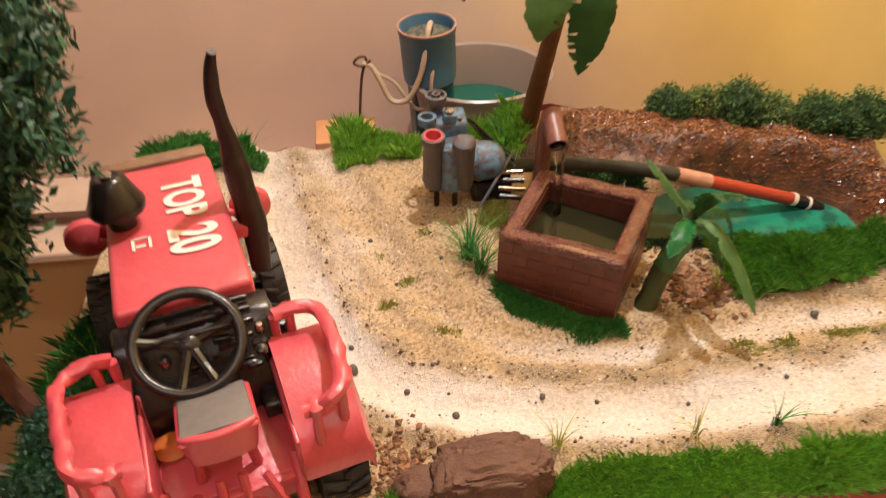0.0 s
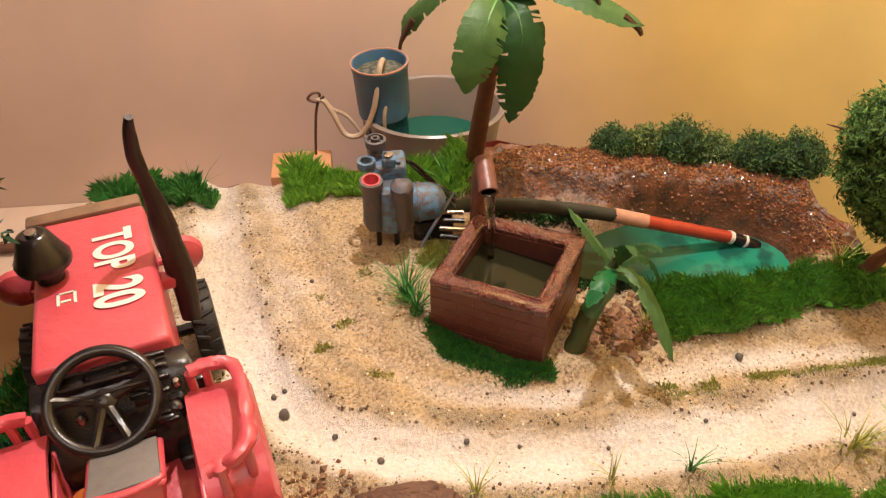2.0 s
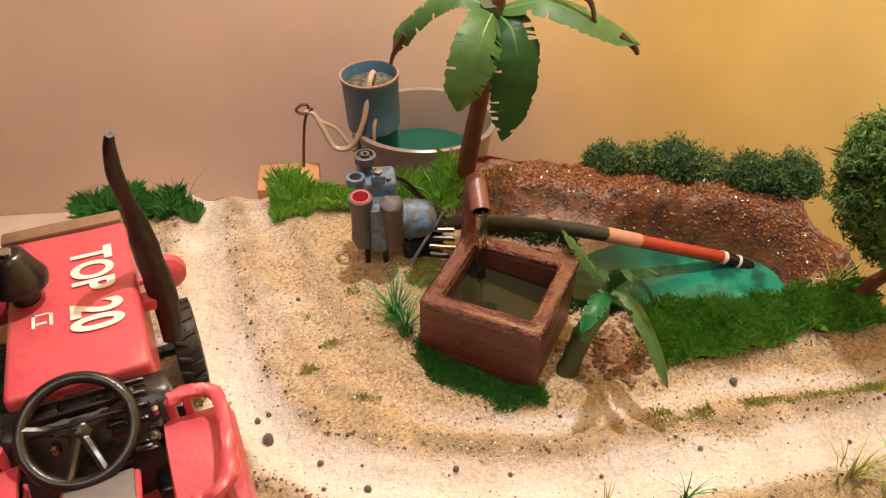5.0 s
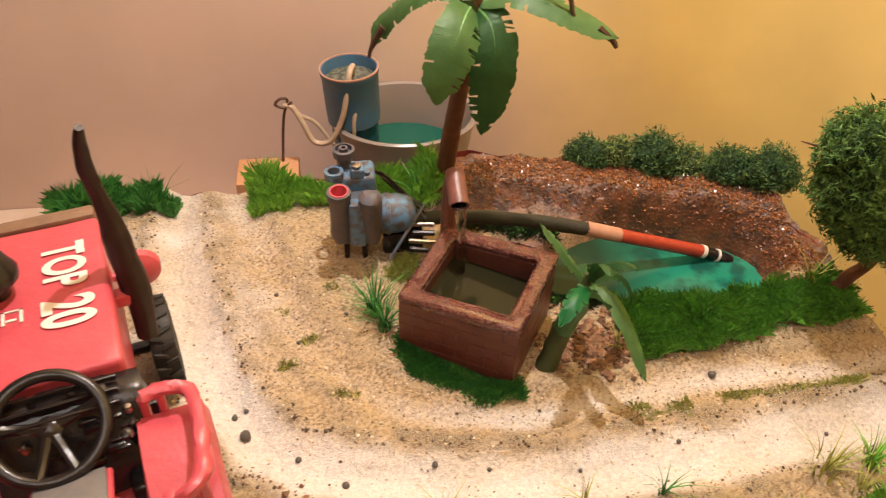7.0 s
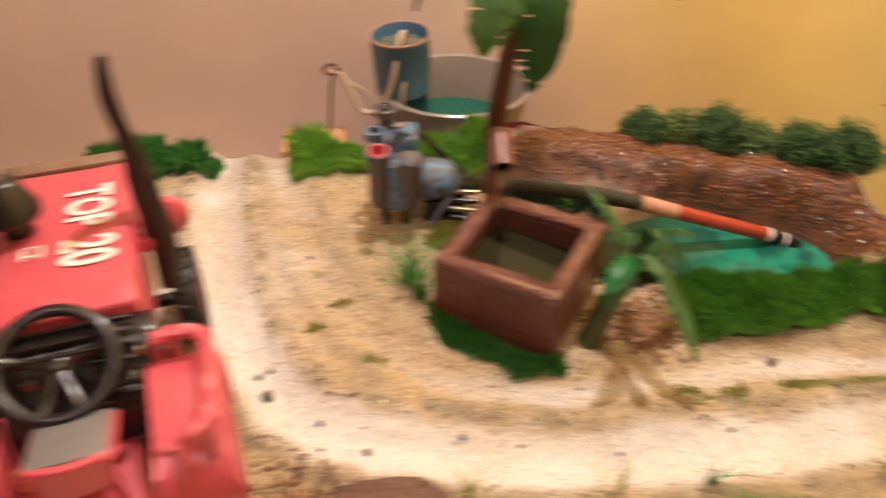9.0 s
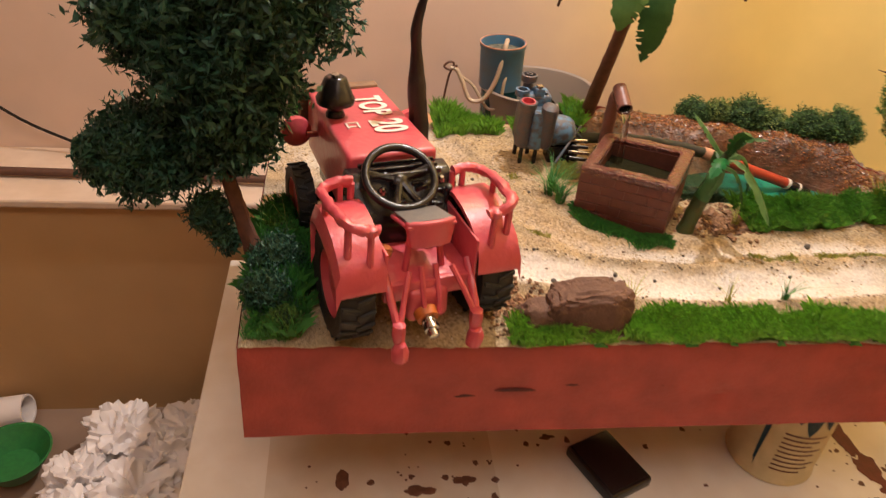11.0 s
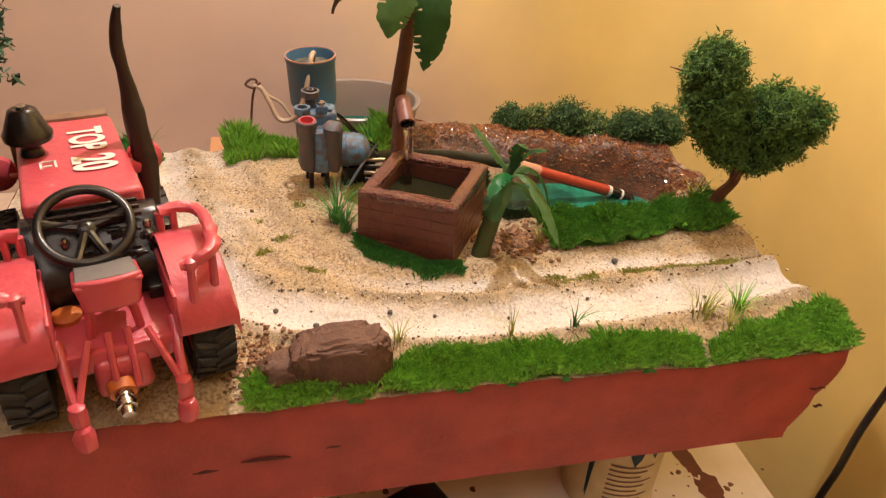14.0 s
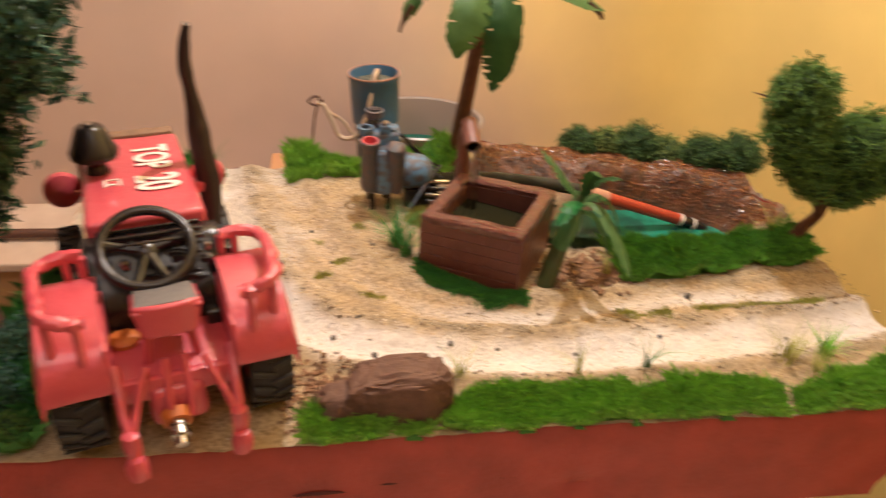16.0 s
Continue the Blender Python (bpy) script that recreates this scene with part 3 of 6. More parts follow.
for k, (x, y, w) in enumerate(((-3.93, 1.36, 0.10), (-4.12, 1.86, 0.08), (-2.06, 1.02, 0.10), (-1.80, 1.00, 0.09), (-4.36, 2.15, 0.07), (-0.62, 1.06, 0.20), (-3.98, 2.35, 0.06), (-4.28, 1.62, 0.06))):
    grass_patch([(x - w, y - 0.03), (x + w, y - 0.02), (x + w * 0.8, y + 0.05), (x - w * 0.7, y + 0.04)], int(500 * w), 0.055, GRASS_DRY, "yellow-green moss sprigs on the sand", 0.0, 0.9, 0.005, 50 + k, turfed=False)


def tuft(x, y, n, length, material, label, spread=0.05, width=0.007, seed=1):
    """A spray of long single blades, bowed outwards."""
    rs = random.Random(seed)
    z = height(x, y)
    vs, fs = [], []
    for _ in range(n):
        a, l = rs.uniform(0, 6.283), length * rs.uniform(0.6, 1.1)
        out = rs.uniform(0.15, 0.9)
        d = Vector((math.cos(a), math.sin(a), 0))
        s = Vector((-d.y, d.x, 0)) * width
        p0 = Vector((x, y, z - 0.01)) + d * rs.uniform(0, spread)
        k = len(vs)
        for i in range(4):
            u = i / 3
            c = p0 + d * (out * l * u * u) + Vector((0, 0, l * u * (1 - 0.35 * out * u)))
            w = s * (1 - u * 0.92)
            vs += [tuple(c - w), tuple(c + w)]
        for i in range(3):
            fs.append((k + 2 * i, k + 2 * i + 1, k + 2 * i + 3, k + 2 * i + 2))
    ob = quad_mesh("grass_tuft", vs, fs, material, (x, y, z))
    return tagged(ob, label, "grass tuft", "grass tufts of the diorama")


tuft(-3.68, 2.06, 70, 0.38, GRASS_DEEP, "spiky green grass tuft beside the basin", 0.06, seed=21)
tuft(-3.62, 1.90, 70, 0.34, GRASS_DEEP, "spiky green grass tuft beside the basin", 0.05, seed=22)
tuft(-2.15, 0.40, 16, 0.30, GRASS_DEEP, "thin green grass tuft beside the track", 0.03, seed=23)
tuft(-2.62, 0.40, 10, 0.24, GRASS_DRY, "thin dry grass tuft beside the track", 0.03, seed=24)
tuft(-3.42, 0.40, 12, 0.26, GRASS_DRY, "thin dry grass tuft beside the rock", 0.04, seed=25)
tuft(-1.10, 0.44, 40, 0.28, GRASS_DRY, "thin olive grass tuft beside the track", 0.1, seed=26)
tuft(-0.78, 0.46, 44, 0.26, GRASS, "green grass tuft beside the track", 0.07, seed=27)
tuft(-3.20, 3.35, 16, 0.42, GRASS_DEEP, "tall dark blades beside the banana stem", 0.03, 0.012, seed=28)
tuft(-5.42, 3.62, 30, 0.34, GRASS_DEEP, "green grass tuft at the slab's back edge", 0.1, seed=29)
tuft(-2.02, 1.55, 20, 0.22, GRASS_DRY, "dry grass beside the banana sapling", 0.07, seed=30)
tuft(-0.95, 0.30, 20, 0.2, GRASS_DRY, "dry grass tuft at the slab's edge", 0.06, seed=31)
tuft(-0.42, 1.92, 26, 0.34, GRASS_DRY, "thin yellow-green sprigs beside the tree stem", 0.05, seed=33)
tuft(-6.05, 1.25, 30, 0.32, GRASS_DRY, "dry grass beside the tractor's wheel", 0.12, seed=32)


def crown(lobes, count, size, material, name, parent, label, seed, fibre=0.16):
    """Foam foliage: many small ragged leaves over the lobes (x, y, z, radius), with gaps."""
    rs = random.Random(seed)
    vs, fs = [], []
    for _ in range(count):
        lx, ly, lz, lr = rs.choices(lobes, [l[3] ** 2 for l in lobes])[0]
        d = Vector((rs.gauss(0, 1), rs.gauss(0, 1), rs.gauss(0, 1))).normalized()
        bumpy = 1 + 0.34 * noise.noise(d * 2.6 + Vector((lx, ly, seed))) + 0.26 * noise.noise(d * 6 + Vector((lz, ly, seed)))
        p = Vector((lx, ly, lz)) + d * lr * bumpy * rs.uniform(0.70, 1.06)
        a = Vector((rs.gauss(0, 1), rs.gauss(0, 1), rs.gauss(0, 1))).normalized()
        b = a.orthogonal().normalized()
        b.rotate(Matrix.Rotation(rs.uniform(0, 6.28), 3, a))
        s = size * rs.uniform(0.5, 1.4)
        k = len(vs)
        vs += [tuple(p - a * s), tuple(p + b * s * fibre), tuple(p + a * s + d * s * 0.3), tuple(p - b * s * fibre + d * s * 0.25)]
        fs.append((k, k + 1, k + 2, k + 3))
    base = base_of(parent) / S
    ob = quad_mesh(name, vs, fs, material, tuple(base))
    ob.location = (0, 0, 0)
    ob.parent = parent
    tagged(ob, label)
    # solid balls added behind the leaves, coloured dark for the crown's shaded depth
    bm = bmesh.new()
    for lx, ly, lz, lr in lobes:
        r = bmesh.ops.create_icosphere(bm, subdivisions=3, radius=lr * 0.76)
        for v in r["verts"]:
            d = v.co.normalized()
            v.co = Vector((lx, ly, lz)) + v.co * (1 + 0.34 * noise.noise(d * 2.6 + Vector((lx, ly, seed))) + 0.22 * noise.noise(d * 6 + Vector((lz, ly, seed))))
    part("inner_shade", bm, FOAM_SHADE, ob)
    return ob


def twigs(parent, frm, tips, r, material=BARK):
    for tip in tips:
        f, t = Vector(frm), Vector(tip)
        mid = f.lerp(t, 0.5) + Vector((rnd.uniform(-1, 1), rnd.uniform(-1, 1), 0.4)) * 0.06
        part("limb", tube([(*f, r), (*mid, r * 0.7), (*t, r * 0.25)], r, 7, 5), material, parent)


# small tree at the slab's broken end
tz = height(-0.30, 1.80)
tree = thing("tree", (-0.30, 1.80, tz), "miniature tree with a twisted brown stem and two sponge crowns", "tree")
part("trunk", tube([(-0.33, 1.80, tz - 0.05, 0.07), (-0.24, 1.79, tz + 0.2, 0.05), (-0.16, 1.76, tz + 0.38, 0.045), (-0.22, 1.7, 0.85, 0.04), (-0.34, 1.66, 1.15, 0.03)], 0.05, 9, 6, wob=0.3), BARK, tree)
twigs(tree, (-0.17, 1.76, tz + 0.36), ((0.1, 1.7, 0.95), (-0.62, 1.75, 1.35), (-0.3, 1.55, 0.8)), 0.032)
twigs(tree, (-0.72, 1.8, 1.36), ((-1.02, 1.86, 1.45),), 0.012)
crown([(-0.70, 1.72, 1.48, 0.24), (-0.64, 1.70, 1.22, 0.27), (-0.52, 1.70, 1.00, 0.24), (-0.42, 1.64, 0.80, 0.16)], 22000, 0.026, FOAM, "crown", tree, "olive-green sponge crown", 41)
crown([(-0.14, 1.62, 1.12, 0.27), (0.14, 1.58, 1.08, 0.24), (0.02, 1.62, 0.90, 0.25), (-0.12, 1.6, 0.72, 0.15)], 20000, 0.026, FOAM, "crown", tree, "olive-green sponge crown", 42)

# large dark tree on the tractor's side
tz = height(-6.25, 0.85)
tree = thing("tree", (-6.25, 0.85, tz), "large miniature tree with a dense dark green crown", "tree")
part("trunk", tube([(-6.24, 0.85, tz - 0.05, 0.08), (-6.36, 0.9, 0.4, 0.06), (-6.45, 0.95, 0.8, 0.055), (-6.45, 1.0, 1.7, 0.05)], 0.06, 9, 6, wob=0.3), BARK, tree)
twigs(tree, (-6.46, 0.96, 0.9), ((-7.05, 1.1, 0.9), (-6.0, 1.0, 1.7)), 0.04)
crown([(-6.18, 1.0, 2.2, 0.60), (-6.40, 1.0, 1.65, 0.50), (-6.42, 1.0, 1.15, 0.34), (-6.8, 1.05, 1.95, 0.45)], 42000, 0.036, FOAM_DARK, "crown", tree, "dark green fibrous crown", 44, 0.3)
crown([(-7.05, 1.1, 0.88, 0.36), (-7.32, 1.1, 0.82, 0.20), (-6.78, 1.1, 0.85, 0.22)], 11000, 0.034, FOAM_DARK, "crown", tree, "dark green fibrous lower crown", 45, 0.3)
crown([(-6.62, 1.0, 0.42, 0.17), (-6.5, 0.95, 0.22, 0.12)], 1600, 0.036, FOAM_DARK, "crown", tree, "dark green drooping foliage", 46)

# bushes on the mound and by the tractor
for k, (x, y, r, m, lab) in enumerate(((-1.68, 3.57, 0.17, HEDGE, "small dark olive sponge bush on the mound"), (-1.40, 3.53, 0.15, HEDGE_PALE, "small pale olive sponge bush on the mound"), (-1.10, 3.45, 0.22, HEDGE, "small dark olive sponge bush on the mound"), (-0.82, 3.36, 0.19, HEDGE_PALE, "small pale olive sponge bush on the mound"), (-0.53, 3.16, 0.19, HEDGE, "dark green sponge bush on the mound"), (-0.25, 3.00, 0.21, HEDGE, "dark green sponge bush on the mound"),
                                       (-6.10, 0.72, 0.20, FOAM_DARK, "dark green bush beside the tractor"), (-6.14, 0.36, 0.17, FOAM_DARK, "dark green bush beside the tractor"), (-6.12, 1.12, 0.14, FOAM, "olive bush beside the tractor"), (-6.02, 0.14, 0.11, FOAM, "pale green bush at the slab's corner"))):
    z = height(x, y)
    bush = thing("bush", (x, y, z), lab, "bush", "bushes of the diorama")
    crown([(x, y, z + r * 0.75, r), (x + r * 0.5, y - r * 0.2, z + r * 0.6, r * 0.7), (x - r * 0.5, y + r * 0.1, z + r * 0.55, r * 0.7)], int(130000 * r * r) + 800, 0.018, m, "foliage", bush, "", 60 + k, 0.26)

# ---- the tractor ----
RED = mat("tractor_red", (0.57, 0.082, 0.105), (0.49, 0.060, 0.080), 0.38, scale=70, bump=0.35, fine=260, coat=0.3, dist=0.0011)
BLACK = mat("black_gloss", (0.012, 0.009, 0.009), (0.018, 0.013, 0.012), 0.22, scale=120, bump=0.3)
TYRE = mat("tyre_rubber", (0.010, 0.008, 0.007), (0.022, 0.018, 0.015), 0.6, scale=150, bump=0.4)
RUST = mat("dark_exhaust", (0.014, 0.006, 0.005), (0.024, 0.010, 0.008), 0.42, scale=150, bump=0.4)
GREY = mat("grey_seat", (0.13, 0.12, 0.12), (0.17, 0.155, 0.15), 0.6, scale=200, bump=0.3)
WHITE = mat("white_lettering", (0.80, 0.72, 0.66), (0.7, 0.62, 0.56), 0.5, bump=0.05)
STEEL = mat("bright_steel", (0.5, 0.46, 0.40), (0.4, 0.36, 0.3), 0.25, 1.0, bump=0.1)
WOOD = mat("raw_wood", (0.25, 0.145, 0.085), (0.15, 0.085, 0.05), 0.7, scale=90, bump=0.4)
ORANGE = mat("orange_plastic", (0.55, 0.15, 0.03), (0.45, 0.11, 0.02), 0.45)

TM = Matrix.Translation((-5.18, 0.45, 0.0)) @ Matrix.Rotation(radians(16), 4, "Z")
tractor = thing("toy_tractor", (-5.18, 0.45, 0.0), "red handmade model tractor with black tyres on sandy track", "model tractor")


def tp(name, bm, material, parent=tractor, label="", smooth=True):
    bm.transform(TM)
    return part(name, bm, material, parent, label, smooth)


# hood: folded sheet with slightly sagging top
bm = box(-0.335, 0.335, 0.36, 1.62, 0.52, 1.04, 0.035, 3)
bmesh.ops.subdivide_edges(bm, edges=[e for e in bm.edges if e.calc_length() > 0.4], cuts=6, use_grid_fill=True)
for v in bm.verts:
    v.co.z += 0.05 * (0.99 - v.co.y) * (v.co.z > 0.8) * 0.6 + 0.006 * noise.noise(v.co * 4)
    v.co.x *= 1 - 0.05 * (v.co.y - 0.36)
hood = tp("hood", bm, RED, tractor, "glossy red sheet hood with a white model name")


def lettering(text, size, u, v, turn, parent, label):
    c = bpy.data.curves.new("lettering", "FONT")
    c.body, c.size, c.extrude, c.align_x, c.align_y, c.offset = text, size, 0.0015, "CENTER", "CENTER", 0.006 * size / 0.2
    tmp = bpy.data.objects.new("lettering", c)
    scene.collection.objects.link(tmp)
    bpy.context.view_layer.update()
    me = bpy.data.meshes.new_from_object(tmp.evaluated_get(bpy.context.evaluated_depsgraph_get()))
    bpy.data.objects.remove(tmp)
    bm = bmesh.new()
    bm.from_mesh(me)
    bpy.data.meshes.remove(me)
    z = 1.04 + 0.03 * (0.99 - v) + 0.0095
    bm.transform(Matrix.Translation((u, v, z)) @ Matrix.Rotation(radians(-1.7), 4, "X") @ Matrix.Rotation(radians(turn), 4, "Z") @ Matrix.Diagonal((0.66, 1, 1, 1)))
    return tp("lettering", bm, WHITE, parent, label, False)


lettering("TOP", 0.30, 0.10, 1.20, -90, hood, "white painted model name")
lettering("20", 0.35, 0.10, 0.80, -90, hood, "white painted model number")
for k in range(4):
    x0, y0 = -0.15, 0.86
    bars = ((x0 - 0.05, x0 - 0.035, y0 - 0.05, y0 + 0.05), (x0 + 0.035, x0 + 0.05, y0 - 0.05, y0 + 0.05), (x0 - 0.05, x0 + 0.05, y0 + 0.04, y0 + 0.05), (x0 - 0.03, x0 + 0.02, y0 - 0.03, y0 - 0.015))
    tp("mark", box(*bars[k], 1.040, 1.0535), WHITE, hood)
tp("grille_board", box(-0.37, 0.30, 1.63, 1.74, 0.62, 1.03, 0.02), WOOD, tractor, "raw wooden board closing the hood's front")
for k in range(5):
    tp("grille_bar", box(-0.27 + 0.11 * k, -0.21 + 0.11 * k, 1.738, 1.76, 0.66, 0.95, 0.008), BLACK)
tp("engine_block", box(-0.24, 0.24, 0.30, 1.55, 0.26, 0.54, 0.03), BLACK)
tp("chassis", box(-0.17, 0.17, -0.35, 0.5, 0.30, 0.52, 0.03), RED)
tp("front_axle", tube([(-0.5, 1.16, 0.29), (0.5, 1.16, 0.29)], 0.04, 8, 2), BLACK)
tp("rear_axle", tube([(-0.5, -0.1, 0.42), (0.5, -0.1, 0.42)], 0.06, 8, 2), BLACK)
# dashboard: stepped, uneven black block behind the hood
bm = box(-0.37, 0.385, 0.0, 0.38, 0.46, 0.985, 0.03)
bmesh.ops.subdivide_edges(bm, edges=[e for e in bm.edges if e.calc_length() > 0.1], cuts=7, use_grid_fill=True)
for v in bm.verts:
    v.co.z -= max(0, 0.24 - v.co.y) * 1.15 * (v.co.z > 0.6)
lumpy(bm, 0.022, 8)
dash = tp("dashboard", bm, BLACK, tractor, "lumpy gloss black dashboard")
for u0, u1, v0, v1, z0, z1 in ((0.33, 0.43, 0.02, 0.20, 0.50, 0.74), (0.36, 0.44, 0.20, 0.30, 0.50, 0.86), (-0.43, -0.34, 0.04, 0.26, 0.52, 0.84), (0.22, 0.34, -0.10, 0.02, 0.53, 0.64)):
    tp("side_box", lumpy(box(u0, u1, v0, v1, z0, z1, 0.02, 2), 0.008, 14), BLACK, dash)
for k in range(3):
    tp("dial_panel", box(-0.25 + 0.17 * k, -0.11 + 0.17 * k, 0.22, 0.35, 0.975, 1.005, 0.01), BLACK, dash)
    tp("ledge_bar", box(-0.28, 0.28, 0.145 + 0.075 * k, 0.165 + 0.075 * k, 0.985 + 0.006 * k, 1.015 + 0.006 * k, 0.006), BLACK, dash)
for k in range(16):
    u, v = rnd.uniform(-0.34, 0.28), rnd.uniform(0.03, 0.20)
    z = 0.985 - max(0, 0.24 - v) * 1.15
    tp("instrument", lumpy(box(u, u + rnd.uniform(0.04, 0.12), v, v + rnd.uniform(0.02, 0.05), z - 0.05, z + rnd.uniform(0.015, 0.045), 0.008, 2), 0.004, 25), BLACK, dash)
for k in range(7):
    u = rnd.uniform(-0.3, 0.33)
    tp("knob", lathe([(0.0, 0.0), (0.022, 0.0), (0.026, 0.03), (0.016, 0.05), (0.0, 0.052)], 10, Matrix.Translation((u, rnd.uniform(0.10, 0.2), rnd.uniform(0.8, 0.97)))), STEEL if k % 3 == 0 else BLACK, dash)
# steering wheel, tilted
SW = Matrix.Translation((-0.03, 0.125, 0.995)) @ Matrix.Rotation(radians(30), 4, "X")
ring = [(0.243 + 0.03 * math.cos(a), 0.03 * math.sin(a)) for a in np.linspace(0, 2 * math.pi, 10, endpoint=False)]
wheel = tp("steering_wheel", lathe(ring, 40, SW, closed=True), BLACK, tractor, "black four-spoke steering wheel")
for a in (15, 165, 250, 290):
    c, s = math.cos(radians(a)), math.sin(radians(a))
    b = tube([(0.03 * c, 0.03 * s, -0.03, 0.03), (0.15 * c, 0.15 * s, -0.02, 0.024), (0.238 * c, 0.238 * s, 0, 0.028)], 0.025, 8, 4)
    b.transform(SW)
    tp("spoke", b, BLACK, wheel)
tp("hub", lathe([(0.0, -0.07), (0.05, -0.06), (0.06, -0.02), (0.04, 0.0), (0.0, 0.005)], 16, SW), BLACK, wheel)
b = tube([(0, 0, -0.05), (0, -0.02, -0.4)], 0.03, 8, 3)
b.transform(SW)
tp("steering_column", b, BLACK)
# seat: dark red shell with a grey pad
SM = Matrix.Translation((0.01, -0.22, 0.885)) @ Matrix.Rotation(radians(-17), 4, "X")
b = box(-0.175, 0.175, -0.18, 0.17, -0.035, 0.0, 0.02, 3)
b.transform(SM)
seat = tp("seat", b, RED, tractor, "red seat shell with a grey pad")
b = box(-0.158, 0.158, -0.165, 0.15, 0.0, 0.022, 0.01, 2)
for v in b.verts:
    v.co.x *= 1 - 0.25 * max(0, v.co.y)
b.transform(SM)
tp("seat_pad", b, GREY, seat, "flat grey seat pad")
b = box(-0.175, 0.175, -0.21, -0.165, -0.17, 0.02, 0.02, 3)
bmesh.ops.subdivide_edges(b, edges=[e for e in b.edges if e.calc_length() > 0.1], cuts=14, use_grid_fill=True)
for v in b.verts:
    v.co.x *= 1 + 1.1 * min(0, v.co.z)
    v.co.y += 1.6 * v.co.x * v.co.x - 0.25 * min(0, v.co.z)
b.transform(SM)
tp("seat_back", b, RED, seat)
for u in (-0.1, 0.1):
    tp("seat_strut", tube([(u, -0.3, 0.8), (u * 1.3, -0.32, 0.55)], 0.025, 8, 3), RED, seat)
tp("deck", box(-0.34, 0.34, -0.42, 0.2, 0.50, 0.545, 0.015), RED, tractor, "red rear deck plate")
tp("deck_apron", box(-0.32, 0.32, -0.46, -0.40, 0.40, 0.54, 0.015), RED)
tp("fuel_can", lathe([(0.0, 0.0), (0.08, 0.0), (0.085, 0.03), (0.06, 0.045), (0.0, 0.05)], 16, Matrix.Translation((-0.23, -0.10, 0.546))), ORANGE)
tp("gear_lever", tube([(0.29, 0.04, 0.55), (0.30, 0.06, 0.8), (0.28, 0.0, 0.93)], 0.016, 7, 4), BLACK)
tp("gear_knob", lathe([(0, -0.03), (0.028, -0.015), (0.03, 0.01), (0.0, 0.035)], 10, Matrix.Translation((0.28, 0.0, 0.945))), BLACK)
tp("brake_pedal", box(0.24, 0.36, 0.08, 0.2, 0.58, 0.70, 0.02), BLACK)


def road_wheel(u, v, r, w, name, label):
    """A tyre with raised lugs, a red rim and a hub."""
    z = r + 0.0
    sd = 1 if u > 0 else -1
    m = Matrix.Translation((u, v, z)) @ Matrix.Rotation(radians(90), 4, "Y")
    prof = [(0.62 * r, -0.42 * w), (0.80 * r, -0.5 * w), (0.93 * r, -0.47 * w), (0.965 * r, -0.3 * w), (0.975 * r, 0), (0.965 * r, 0.3 * w), (0.93 * r, 0.47 * w), (0.80 * r, 0.5 * w), (0.62 * r, 0.42 * w)]
    holder = tp(name, lathe(prof, 36, m, closed=True), TYRE, tractor, label)
    rim = [(0.02, -0.2 * w), (0.5 * r, -0.2 * w), (0.6 * r, -0.38 * w), (0.64 * r, -0.38 * w), (0.64 * r, 0.38 * w), (0.6 * r, 0.38 * w), (0.5 * r, 0.2 * w), (0.02, 0.2 * w)]
    tp("rim", lathe(rim, 28, m), RED, holder, "red painted rim")
    tp("hub_cap", lathe([(0.0, -0.32 * w), (0.14 * r, -0.3 * w), (0.17 * r, 0.0), (0.14 * r, 0.3 * w), (0.0, 0.32 * w)], 14, m), RED, holder)
    n = 22 if r > 0.35 else 18
    for i in range(n):
        for side in (-1, 1):
            b = box(-0.02 * r / 0.42, 0.02 * r / 0.42, -0.012, 0.46 * w, 0.955 * r, 1.012 * r, 0.006, 1)
            for q in b.verts:
                q.co = Vector((q.co.x + 0.35 * q.co.y, q.co.y * side, q.co.z))
            b.transform(Matrix.Translation((u, v, z)) @ Matrix.Rotation(2 * math.pi * (i + 0.25 * side) / n, 4, "X") @ Matrix.Rotation(radians(90), 4, "Z"))
            tp("lug", b, TYRE, holder)
    return holder


for u in (-0.50, 0.50):
    road_wheel(u, -0.13, 0.385, 0.25, "rear_wheel", "large black lugged rear tyre")
    road_wheel(u * 0.97, 1.17, 0.29, 0.15, "front_wheel", "small black lugged front tyre")


